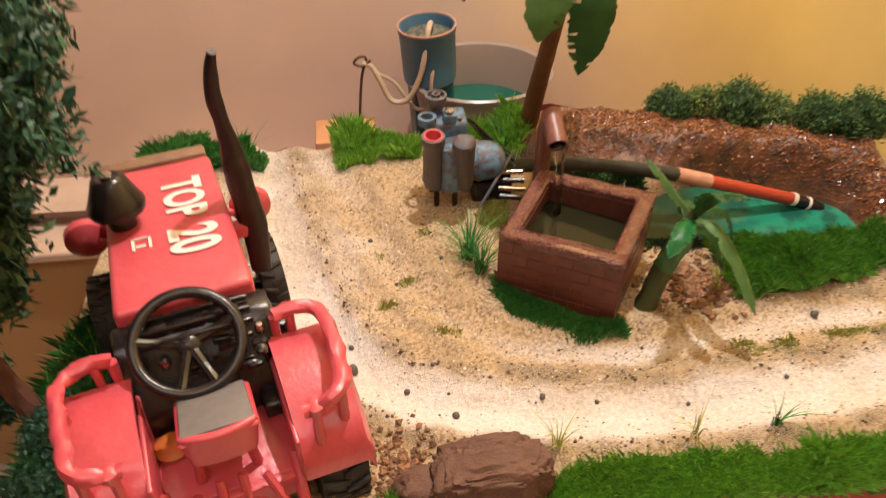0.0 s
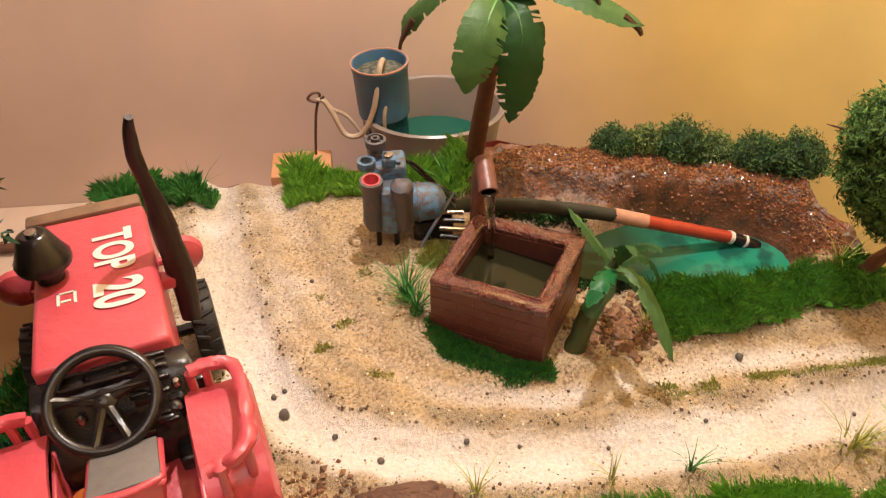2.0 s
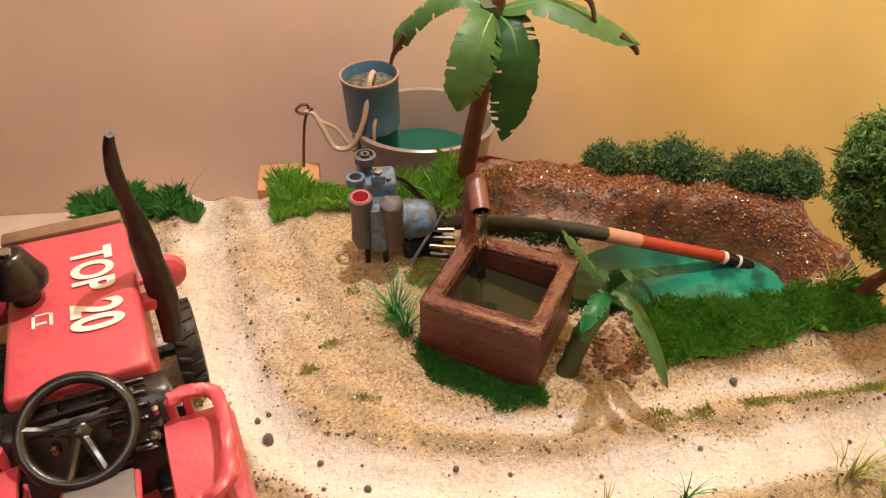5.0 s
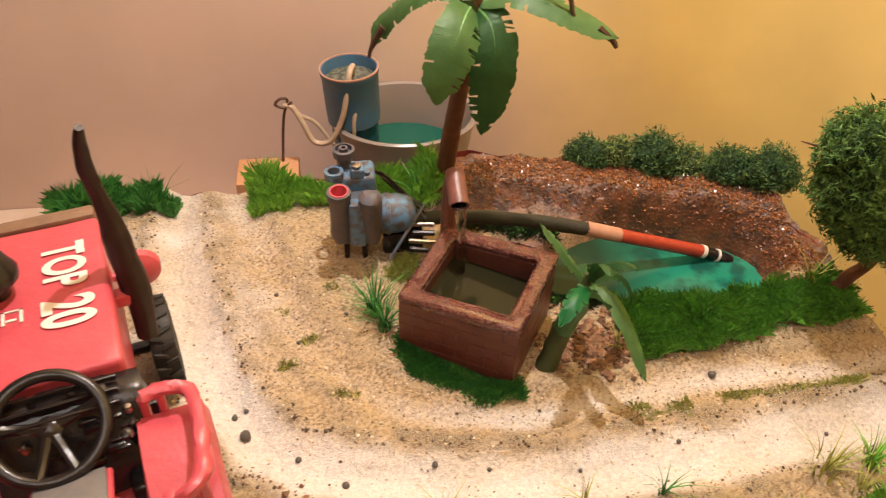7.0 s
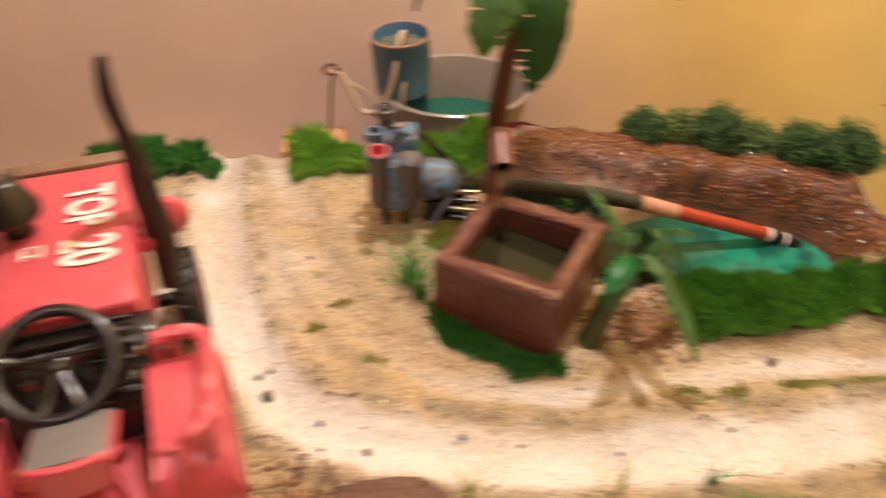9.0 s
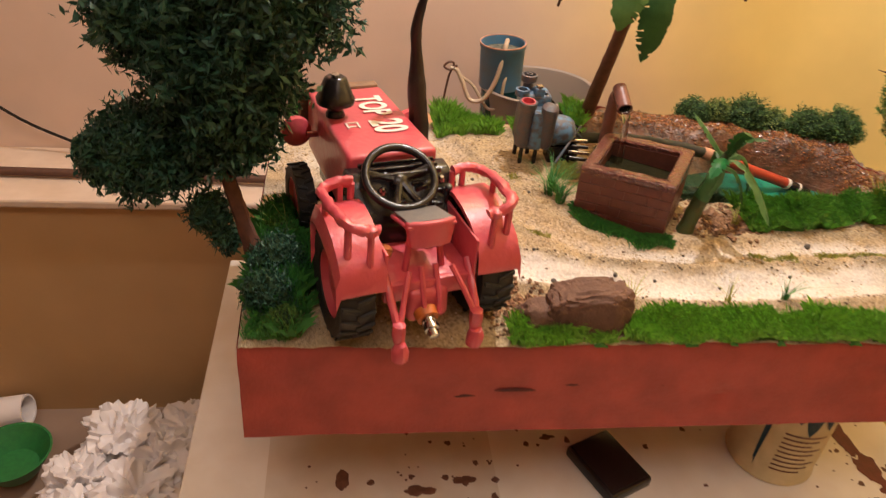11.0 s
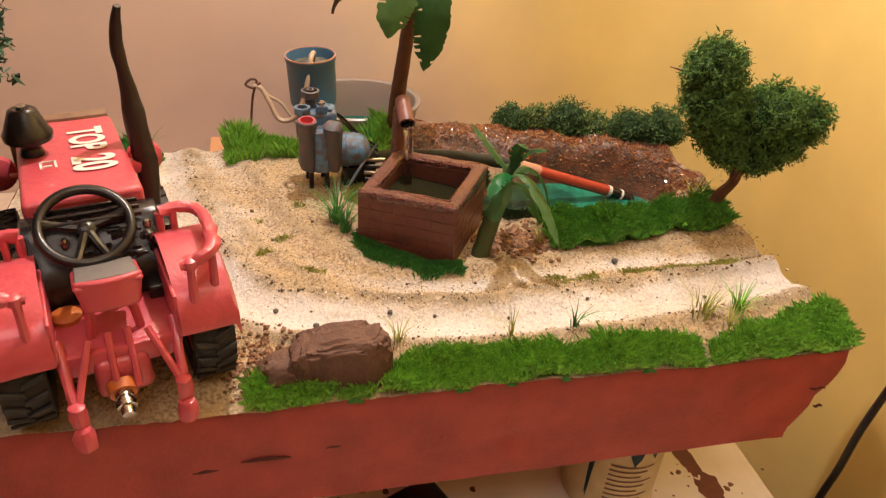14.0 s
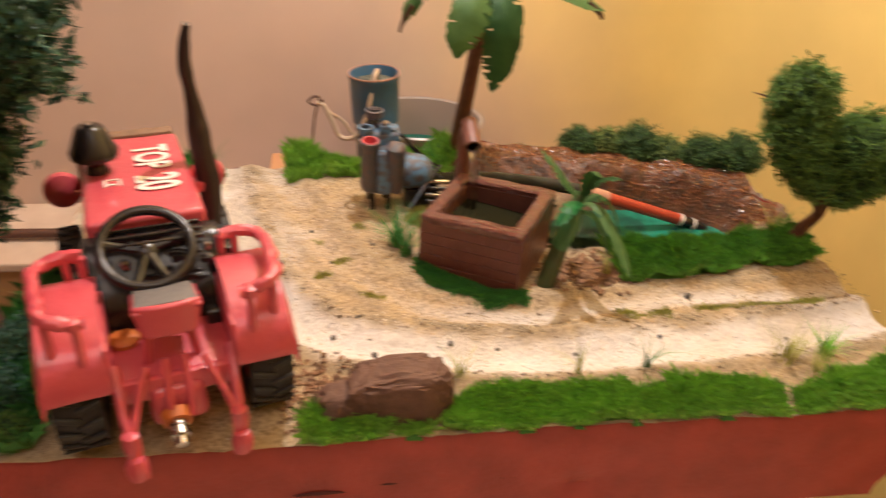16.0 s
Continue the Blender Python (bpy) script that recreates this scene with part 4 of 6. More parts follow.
def fender(side):
    """A bent mudguard over the rear tyre with a bar rail on it."""
    b = bmesh.new()
    prof = [(0.15, 0.50), (0.165, 0.80), (0.13, 0.865), (0.0, 0.895), (-0.15, 0.885), (-0.30, 0.845), (-0.43, 0.77), (-0.49, 0.70), (-0.51, 0.58)]
    rows = []
    for t in (0.0, 0.035):
        for u in (0.32, 0.46, 0.62, 0.65):
            drop = 0.09 if u > 0.64 else 0.0
            rows.append([b.verts.new((side * u, v, z - t - drop + 0.008 * noise.noise((u * 5, v * 5, side)))) for v, z in prof])
    for a, c in ((0, 1), (1, 2), (2, 3), (4, 5), (5, 6), (6, 7), (0, 4), (3, 7)):
        for i in range(len(prof) - 1):
            b.faces.new((rows[a][i], rows[a][i + 1], rows[c][i + 1], rows[c][i]))
    for i in (0, len(prof) - 1):
        for k in range(3):
            b.faces.new((rows[k][i], rows[k + 1][i], rows[k + 5][i], rows[k + 4][i]))
    fen = tp("fender", b, RED, tractor, "bent red mudguard with a hand rail")
    tp("fender_side", box(side * 0.315 - 0.012, side * 0.315 + 0.012, -0.47, 0.14, 0.48, 0.80, 0.01), RED, fen)
    s = side
    line = [(s * 0.37, 0.15, 0.985), (s * 0.47, 0.16, 0.99), (s * 0.57, 0.13, 0.98), (s * 0.60, 0.0, 1.0), (s * 0.585, -0.25, 1.02), (s * 0.555, -0.41, 1.03), (s * 0.48, -0.455, 1.01), (s * 0.37, -0.455, 0.985)]
    tp("hand_rail", lumpy(tube(line, 0.036, 10, 6), 0.018, 11), RED, fen, "thick red hand rail")
    for u, v in ((0.37, 0.15), (0.45, 0.15), (0.60, -0.05), (0.55, -0.40), (0.42, -0.45)):
        top = 0.98 if v > 0 else 1.0
        tp("rail_post", lumpy(tube([(s * u, v, 0.72), (s * u, v, top)], 0.024, 8, 3), 0.006, 15), RED, fen)
    tp("rail_joint", lumpy(lathe([(0, -0.04), (0.04, -0.03), (0.045, 0.02), (0, 0.045)], 12, Matrix.Translation((s * 0.42, -0.455, 0.99))), 0.01, 20), RED, fen)


fender(1)
fender(-1)
# exhaust and air filter
EX = [(0.43, 0.92, 0.62, 0.06), (0.44, 0.98, 0.85, 0.074), (0.43, 1.02, 1.05, 0.078), (0.42, 1.06, 1.26, 0.072), (0.415, 1.07, 1.36, 0.06), (0.40, 1.07, 1.52, 0.042), (0.385, 1.06, 1.68, 0.042), (0.395, 1.03, 1.84, 0.036), (0.42, 0.99, 1.97, 0.022)]
tp("exhaust", tube(EX, 0.05, 12, 6, wob=0.12), RUST, tractor, "bent dark exhaust stack with a fat muffler")
tp("exhaust_bracket", box(0.30, 0.42, 0.93, 1.02, 0.86, 0.94, 0.015), RED)
AF = Matrix.Translation((-0.225, 1.08, 1.02))
filt = tp("air_filter", lathe([(0.0, 0.0), (0.07, 0.0), (0.075, 0.03), (0.06, 0.07), (0.075, 0.10), (0.145, 0.13), (0.15, 0.165), (0.135, 0.19), (0.085, 0.32), (0.06, 0.335), (0.03, 0.33), (0.0, 0.32)], 20, AF), BLACK, tractor, "black cone-shaped air filter")
tp("cap", lathe([(0.0, 0.325), (0.03, 0.325), (0.032, 0.352), (0.0, 0.356)], 12, AF), STEEL, filt)
for s in (-1, 1):
    m = Matrix.Translation((s * 0.47, 1.28 + 0.05 * (s < 0), 0.80)) @ Matrix.Rotation(radians(90), 4, "X")
    lamp = tp("headlight", lathe([(0.0, -0.05), (0.06, -0.045), (0.12, 0.0), (0.125, 0.05), (0.105, 0.055), (0.09, 0.02), (0.0, 0.01)], 20, m @ Matrix.Rotation(radians(180), 4, "X")), RED, tractor, "round red headlamp shell")
    tp("lens", lathe([(0.0, -0.045), (0.1, -0.04), (0.1, -0.03), (0.0, -0.025)], 18, m), STEEL, lamp)
    tp("lamp_arm", tube([(s * 0.30, 1.28, 0.80), (s * 0.40, 1.28, 0.80)], 0.025, 8, 2), RED, lamp)
# three-point hitch at the back
for s in (-1, 1):
    foot = (s * 0.27, -0.68, 0.21)
    arm = tp("hitch_arm", lumpy(tube([(s * 0.30, -0.36, 0.60), (s * 0.29, -0.52, 0.46), (s * 0.275, -0.64, 0.33)], 0.028, 9, 5), 0.006, 12), RED, tractor, "red hitch arm with a lumpy foot")
    tp("brace", tube([(s * 0.15, -0.44, 0.62), (s * 0.22, -0.56, 0.46), (s * 0.265, -0.64, 0.34)], 0.021, 8, 4), RED, arm)
    tp("collar", lumpy(lathe([(0, -0.09), (0.04, -0.08), (0.05, -0.01), (0.045, 0.06), (0, 0.08)], 12, Matrix.Translation((s * 0.272, -0.65, 0.31))), 0.012, 18), RED, arm)
    tp("foot", lumpy(lathe([(0, -0.12), (0.055, -0.11), (0.06, -0.03), (0.04, 0.02), (0, 0.04)], 12, Matrix.Translation(foot)), 0.014, 18), RED, arm)
    tp("top_link", tube([(s * 0.05, -0.40, 0.62), (s * 0.055, -0.50, 0.42), (s * 0.05, -0.55, 0.32)], 0.022, 8, 4), RED, arm)
gear = tp("gearbox", lumpy(box(-0.16, 0.14, -0.50, -0.30, 0.22, 0.48, 0.05, 3), 0.008, 8), RED, tractor, "rounded red gearbox housing")
PM = Matrix.Translation((-0.035, -0.50, 0.31)) @ Matrix.Rotation(radians(108), 4, "X")
tp("gearbox_neck", lathe([(0, 0), (0.085, 0), (0.075, 0.06), (0, 0.065)], 16, PM), ORANGE, gear)
tp("power_shaft", lathe([(0, 0.04), (0.05, 0.04), (0.05, 0.09), (0.042, 0.095), (0.042, 0.11), (0.055, 0.115), (0.055, 0.15), (0.038, 0.155), (0.036, 0.2), (0.02, 0.205), (0, 0.2)], 16, PM), STEEL, gear, "bright steel drive shaft stub")

# ---- the brick basin ----
BRICK = mat("wet_brick", (0.15, 0.045, 0.031), (0.105, 0.030, 0.021), 0.38, scale=160, bump=0.5, fine=700, dist=0.001)
MORTAR = mat("dark_mortar", (0.13, 0.045, 0.03), (0.09, 0.03, 0.02), 0.5, scale=200, bump=0.4)
RIM = mat("glazed_rim", (0.20, 0.058, 0.042), (0.11, 0.030, 0.022), 0.24, scale=240, bump=1.0, fine=480, coat=0.8, dist=0.0030)
BM = Matrix.Translation((-2.985, 1.83, 0.0)) @ Matrix.Rotation(radians(-33), 4, "Z")
BM = BM @ Matrix(((1, 0, 0, 0), (0, 1, 0, 0), (0.07, 0.06, 1, 0), (0, 0, 0, 1)))
basin = thing("brick_basin", (-2.985, 1.83, 0.0), "square dark brick water basin with glossy rim", "basin")
A, B, T, H = 0.415, 0.375, 0.115, 0.53


def bp(name, bm, material, parent=basin, label="", smooth=True):
    bm.transform(BM)
    return part(name, bm, material, parent, label, smooth)


def frame_ring(a, b, t, z0, z1, bev):
    m = bmesh.new()
    o = [(-a, -b), (a, -b), (a, b), (-a, b)]
    i = [(-a + t, -b + t), (a - t, -b + t), (a - t, b - t), (-a + t, b - t)]
    lv = {(k, z): [m.verts.new((x, y, z)) for x, y in pts] for k, pts in (("o", o), ("i", i)) for z in (z0, z1)}
    for n in range(4):
        q = (n + 1) % 4
        for c, d in ((("o", z0), ("o", z1)), (("o", z1), ("i", z1)), (("i", z1), ("i", z0)), (("i", z0), ("o", z0))):
            m.faces.new((lv[c][n], lv[c][q], lv[d][q], lv[d][n]))
    if bev:
        bmesh.ops.subdivide_edges(m, edges=m.edges[:], cuts=5, use_grid_fill=True)
        es = [e for e in m.edges if len(e.link_faces) == 2 and e.calc_face_angle(0) > 0.8]
        bmesh.ops.bevel(m, geom=es, offset=bev, segments=3, affect="EDGES", profile=0.5)
    return m


bp("basin_wall", frame_ring(A - 0.02, B - 0.02, T - 0.02, -0.06, H - 0.03, 0), MORTAR)
bp("basin_floor", box(-A + 0.06, A - 0.06, -B + 0.06, B - 0.06, -0.02, 0.04), MORTAR)
bp("rim", lumpy(frame_ring(A + 0.006, B + 0.006, T, H - 0.055, H + 0.018, 0.022), 0.010, 14), RIM, basin, "glossy reddish-brown rounded rim")
course, rows = 0.092, 6
for r in range(rows):
    z0 = -0.065 + r * course
    for side in range(4):
        half = A if side % 2 == 0 else B
        deep = B if side % 2 == 0 else A
        n = 4
        w = 2 * half / n
        for i in range(-1, n):
            x0 = max(-half, -half + (i + 0.5 * (r % 2)) * w)
            x1 = min(half, -half + (i + 1 + 0.5 * (r % 2)) * w)
            if x1 - x0 < 0.03:
                continue
            j = rnd.uniform(-0.004, 0.004)
            m = box(x0 + 0.0004, x1 - 0.0004, -deep + j * 0.5, -deep + 0.03, z0 + 0.0015, z0 + course - 0.0015, 0.0028, 1)
            m.transform(Matrix.Rotation(radians(90 * side), 4, "Z"))
            bp("brick", m, BRICK)
WATER = nodes("basin_water")[0]
p = WATER.node_tree.nodes["Principled BSDF"]
p.inputs["Base Color"].default_value, p.inputs["Roughness"].default_value, p.inputs["IOR"].default_value = (0.018, 0.017, 0.008, 1), 0.05, 1.33
p.inputs["Specular IOR Level"].default_value = 0.4


def ripple(material, scale, strength):
    t = material.node_tree
    n, b, co = t.nodes.new("ShaderNodeTexNoise"), t.nodes.new("ShaderNodeBump"), t.nodes.new("ShaderNodeTexCoord")
    n.inputs["Scale"].default_value, n.inputs["Detail"].default_value, n.inputs["Distortion"].default_value = scale, 2, 1.5
    b.inputs["Strength"].default_value, b.inputs["Distance"].default_value = strength, 0.002
    t.links.new(co.outputs["Object"], n.inputs["Vector"])
    t.links.new(n.outputs[0], b.inputs["Height"])
    t.links.new(b.outputs[0], t.nodes["Principled BSDF"].inputs["Normal"])


ripple(WATER, 60, 0.10)
m = box(-A + T - 0.02, A - T + 0.02, -B + T - 0.02, B - T + 0.02, 0.04, 0.375)
m.transform(BM @ Matrix(((1, 0, 0, 0), (0, 1, 0, 0), (-0.07, -0.06, 1, 0), (0, 0, 0, 1))))
solo("basin_water", m, WATER, (-2.985, 1.83, 0.04), "murky olive water standing in the basin", "water", smooth=False)

# ---- pond ----
POOL = nodes("pond_water")[0]
p = POOL.node_tree.nodes["Principled BSDF"]
t = POOL.node_tree
n1, mr, mx, co = t.nodes.new("ShaderNodeTexNoise"), t.nodes.new("ShaderNodeMapRange"), t.nodes.new("ShaderNodeMix"), t.nodes.new("ShaderNodeTexCoord")
mx.data_type = "RGBA"
n1.inputs["Scale"].default_value, n1.inputs["Detail"].default_value = 45, 3
mr.inputs[1].default_value, mr.inputs[2].default_value = 0.52, 0.66
mx.inputs[6].default_value, mx.inputs[7].default_value = (0.018, 0.21, 0.135, 1), (0.010, 0.085, 0.065, 1)
t.links.new(co.outputs["Object"], n1.inputs["Vector"])
t.links.new(n1.outputs[0], mr.inputs[0])
t.links.new(mr.outputs[0], mx.inputs[0])
sp, mu, my = t.nodes.new("ShaderNodeSeparateXYZ"), t.nodes.new("ShaderNodeMapRange"), t.nodes.new("ShaderNodeMix")
my.data_type = "RGBA"
t.links.new(co.outputs["Object"], sp.inputs[0])
t.links.new(sp.outputs[0], mu.inputs[0])
mu.inputs[1].default_value, mu.inputs[2].default_value = -0.04, 0.02
my.inputs[6].default_value = (0.018, 0.045, 0.022, 1)
t.links.new(mu.outputs[0], my.inputs[0])
t.links.new(mx.outputs[2], my.inputs[7])
t.links.new(my.outputs[2], p.inputs["Base Color"])
p.inputs["Roughness"].default_value, p.inputs["IOR"].default_value = 0.06, 1.33
ripple(POOL, 60, 0.15)
bm = bmesh.new()
rows = []
for k, w in ((0, 0.0), (1, 0.25), (2, 0.5), (3, 0.75), (4, 1.22)):
    rows.append([bm.verts.new((POND[0] + POND[2] * w * math.cos(a), POND[1] + 0.02 + POND[3] * w * math.sin(a) + 0.05 * math.sin(3 * (POND[0] + POND[2] * w * math.cos(a))), -0.17)) for a in np.linspace(0, 2 * math.pi, 48, endpoint=False)] if w else [bm.verts.new((POND[0], POND[1] + 0.02, -0.17))])
for a, b in zip(rows, rows[1:]):
    for i in range(48):
        q = [a[i % len(a)], a[(i + 1) % len(a)], b[(i + 1) % 48], b[i]]
        bm.faces.new(list(dict.fromkeys(q)))
ret = bmesh.ops.extrude_face_region(bm, geom=bm.faces[:])
for v in ret["geom"]:
    if isinstance(v, bmesh.types.BMVert):
        v.co.z -= 0.1
solo("pond_water", bm, POOL, (POND[0], POND[1], -0.3), "turquoise resin water in a dug pond", "water", smooth=False)

# ---- pump engine ----
BLUE = mat("worn_blue_paint", (0.10, 0.21, 0.33), (0.10, 0.085, 0.085), 0.42, scale=170, bump=0.6, spread=0.22, dist=0.001)
CASTBROWN = mat("brown_cast", (0.125, 0.082, 0.076), (0.070, 0.082, 0.098), 0.45, scale=130, bump=0.6, spread=0.3, dist=0.001)
PIPEGREY = mat("grey_brown_cast", (0.12, 0.085, 0.08), (0.055, 0.085, 0.115), 0.48, scale=90, bump=0.5, spread=0.3)
pump = thing("pump_engine", (-3.66, 2.80, 0.0), "worn blue and grey model water-pump engine on the sand", "pump engine")


def at(x, y, z):
    return Matrix.Translation((x, y, z))


part("engine_body", lumpy(box(-3.91, -3.59, 2.60, 2.96, 0.20, 0.60, 0.06, 3), 0.016, 7), PIPEGREY, pump, "grey-brown cast engine body")
part("engine_head", lumpy(box(-3.88, -3.60, 2.76, 3.00, 0.56, 0.71, 0.03, 3), 0.014, 10), BLUE, pump, "blue painted engine head")
part("front_plate", lumpy(box(-3.82, -3.69, 2.55, 2.66, 0.22, 0.62, 0.03, 2), 0.010, 12), BLUE, pump, "blue plate between the pipes")
IT = at(-3.875, 2.66, 0.2) @ Matrix.Rotation(radians(6), 4, "X")
inlet = part("inlet_pipe", lumpy(lathe([(0.0, 0.03), (0.065, 0.04), (0.082, 0.11), (0.078, 0.2), (0.074, 0.44), (0.086, 0.46), (0.086, 0.52), (0.062, 0.52), (0.06, 0.4), (0.0, 0.4)], 20, IT), 0.005, 16), CASTBROWN, pump, "brown pipe with a red mouth")
part("mouth", lathe([(0.0, 0.41), (0.06, 0.41), (0.07, 0.525), (0.058, 0.525), (0.052, 0.425), (0.0, 0.42)], 18, IT), RED, inlet)
part("cylinder", lumpy(lathe([(0.0, 0.05), (0.07, 0.06), (0.085, 0.13), (0.078, 0.42), (0.088, 0.45), (0.082, 0.50), (0.05, 0.53), (0.0, 0.535)], 18, at(-3.655, 2.64, 0.18) @ Matrix.Rotation(radians(8), 4, "X")), 0.014, 13), CASTBROWN, pump, "stout brown cylinder with a lumpy top")
part("blue_ring", lathe([(0.045, 0.0), (0.07, 0.0), (0.07, 0.06), (0.045, 0.06)], 18, at(-3.90, 2.80, 0.70), closed=True), BLUE, pump)
neck = part("filter_neck", lathe([(0.0, 0.0), (0.055, 0.0), (0.05, 0.12), (0.078, 0.14), (0.082, 0.20), (0.062, 0.205), (0.058, 0.17), (0.0, 0.17)], 18, at(-3.82, 2.93, 0.66)), CASTBROWN, pump, "brown filler cup on the head")
part("inner_cup", lathe([(0.018, 0.17), (0.034, 0.17), (0.034, 0.212), (0.018, 0.212)], 14, at(-3.82, 2.93, 0.66), closed=True), CASTBROWN, neck)
part("valve_block", lumpy(box(-3.78, -3.68, 2.76, 2.86, 0.69, 0.78, 0.014), 0.008, 14), BLUE, pump)
part("valve_cap", lathe([(0, 0), (0.034, 0), (0.036, 0.03), (0, 0.035)], 12, at(-3.735, 2.80, 0.775)), STEEL, pump, "bright steel cap")
MX = at(-3.60, 2.80, 0.34) @ Matrix.Rotation(radians(90), 4, "Y")
motor = part("motor", lathe([(0, -0.02), (0.10, -0.02), (0.145, 0.02), (0.155, 0.06), (0.155, 0.16), (0.14, 0.23), (0.105, 0.275), (0.05, 0.30), (0, 0.305)], 24, MX), BLUE, pump, "round blue motor casing")
part("motor_band", lathe([(0.150, 0.07), (0.164, 0.072), (0.164, 0.098), (0.150, 0.1)], 24, MX, closed=True), BLUE, motor)
for x, y in ((-3.84, 2.72), (-3.70, 2.70), (-3.72, 2.92), (-3.86, 2.90)):
    part("leg", tube([(x, y, -0.05), (x, y, 0.2)], 0.022, 8, 2), BLACK, pump)
part("motor_foot", lumpy(box(-3.56, -3.24, 2.70, 2.92, 0.0, 0.20, 0.03), 0.01, 9), BLACK, pump)
for x, y in ((-3.78, 2.90), (-3.70, 2.92), (-3.66, 2.80)):
    part("bolt", lathe([(0, 0), (0.022, 0), (0.022, 0.03), (0, 0.032)], 6, at(x, y, 0.71)), BLUE, pump)
for k in range(4):
    part("cable", tube([(-3.62, 2.92 + 0.015 * k, 0.66), (-3.52 + 0.03 * k, 3.0, 0.56 - 0.05 * k), (-3.36 + 0.02 * k, 2.96 - 0.02 * k, 0.40 - 0.04 * k), (-3.22, 2.84 - 0.03 * k, 0.34 - 0.03 * k)], 0.011, 6, 6), CASTBROWN if k == 2 else BLACK, pump)
part("choke_rod", tube([(-3.22, 2.86, 0.36), (-3.38, 2.66, 0.26), (-3.52, 2.54, 0.10)], 0.013, 7, 5), PIPEGREY, pump, "thin grey rod across the motor")
for k in range(4):
    part("drive_rod", lumpy(tube([(-3.36, 2.62 + 0.05 * k, 0.12 + 0.04 * k), (-3.16, 2.56 + 0.06 * k, 0.13 + 0.04 * k)], 0.022, 8, 2), 0.004, 20), STEEL if k % 2 else BLACK, pump)

# ---- suction pipe, riser and spout ----
HOSE = mat("mossy_pipe", (0.020, 0.028, 0.010), (0.035, 0.022, 0.012), 0.8, scale=110, bump=0.5)
REDPIPE = mat("red_pipe", (0.42, 0.05, 0.025), (0.34, 0.04, 0.02), 0.4, scale=120, bump=0.25)
PINK = mat("pinkish_pipe", (0.52, 0.28, 0.19), (0.42, 0.2, 0.13), 0.5, scale=120, bump=0.3)
TERRA = mat("brown_pipe", (0.22, 0.085, 0.065), (0.12, 0.042, 0.03), 0.35, scale=140, bump=0.4)
suction = thing("suction_pipe", (-1.97, 2.56, 0.0), "suction pipe, mossy then red, dipping into the pond", "pipe")
part("dark_length", tube([(-3.38, 2.84, 0.22), (-3.12, 2.82, 0.25), (-2.75, 2.74, 0.29), (-2.35, 2.64, 0.29), (-1.97, 2.56, 0.25)], 0.055, 12, 6, wob=0.15), HOSE, suction)
part("bare_length", tube([(-1.99, 2.565, 0.256), (-1.70, 2.56, 0.165)], 0.06, 12, 3), PINK, suction, "pinkish bare pipe length")
part("red_length", tube([(-1.71, 2.56, 0.168), (-0.93, 2.58, -0.09)], 0.055, 12, 3), REDPIPE, suction, "red painted pipe length")
part("ring", tube([(-0.935, 2.58, -0.085), (-0.90, 2.58, -0.10)], 0.058, 12, 2), WHITE, suction)
part("strainer", tube([(-0.90, 2.58, -0.10, 0.05), (-0.8, 2.57, -0.135, 0.05), (-0.72, 2.56, -0.17, 0.056), (-0.66, 2.55, -0.2, 0.056)], 0.05, 12, 4), BLACK, suction)
part("ring", tube([(-0.79, 2.57, -0.138), (-0.77, 2.568, -0.145)], 0.058, 12, 2), WHITE, suction)
spout = thing("water_spout", (-3.10, 2.42, 0.0), "brown water pipe with an open downturned mouth over the basin", "pipe")
part("riser", tube([(-3.10, 2.45, -0.08), (-3.10, 2.45, 0.5), (-3.10, 2.44, 0.84), (-3.09, 2.40, 0.90)], 0.058, 12, 4), TERRA, spout)
mm = at(-3.085, 2.42, 0.965) @ Matrix.Rotation(radians(114), 4, "X")
part("mouth_pipe", lathe([(0.0, 0.0), (0.066, 0.0), (0.07, 0.27), (0.056, 0.27), (0.054, 0.12), (0.0, 0.12)], 18, mm), TERRA, spout)
# black sleeve added in the hollow, its shade given as colour
part("mouth_shade", lathe([(0.0, 0.13), (0.052, 0.13), (0.0545, 0.26), (0.048, 0.26), (0.046, 0.14), (0.0, 0.14)], 16, mm), BLACK, spout)
GLASSY = nodes("clear_water")[0]
p = GLASSY.node_tree.nodes["Principled BSDF"]
p.inputs["Transmission Weight"].default_value, p.inputs["Roughness"].default_value, p.inputs["IOR"].default_value = 1.0, 0.03, 1.33
stream = tube([(-3.085, 2.20, 0.87, 0.03), (-3.08, 2.14, 0.83, 0.036), (-3.075, 2.09, 0.72, 0.03), (-3.07, 2.06, 0.5, 0.026), (-3.07, 2.05, 0.335, 0.034)], 0.03, 10, 6, wob=0.3)
solo("water_stream", stream, GLASSY, (-3.07, 2.05, 0.335), "thin clear stream falling into the basin", "water")

# ---- banana plant and sapling ----
LEAF = mat("banana_leaf", (0.085, 0.20, 0.055), (0.14, 0.28, 0.085), 0.45, scale=120, bump=0.3)
LEAF_DARK = mat("dark_banana_leaf", (0.035, 0.12, 0.035), (0.055, 0.16, 0.045), 0.4, scale=120, bump=0.3)
LEAF_PALE = mat("pale_banana_leaf", (0.09, 0.23, 0.07), (0.14, 0.31, 0.095), 0.5, scale=200, bump=0.4)
LEAF_BRIGHT = mat("fresh_leaf", (0.010, 0.17, 0.045), (0.016, 0.22, 0.055), 0.4, scale=120, bump=0.2)
DRY = mat("dry_leaf", (0.10, 0.045, 0.02), (0.06, 0.03, 0.015), 0.7, scale=160, bump=0.4)
STEM = mat("banana_stem", (0.17, 0.065, 0.035), (0.10, 0.04, 0.022), 0.6, scale=130, bump=0.5)
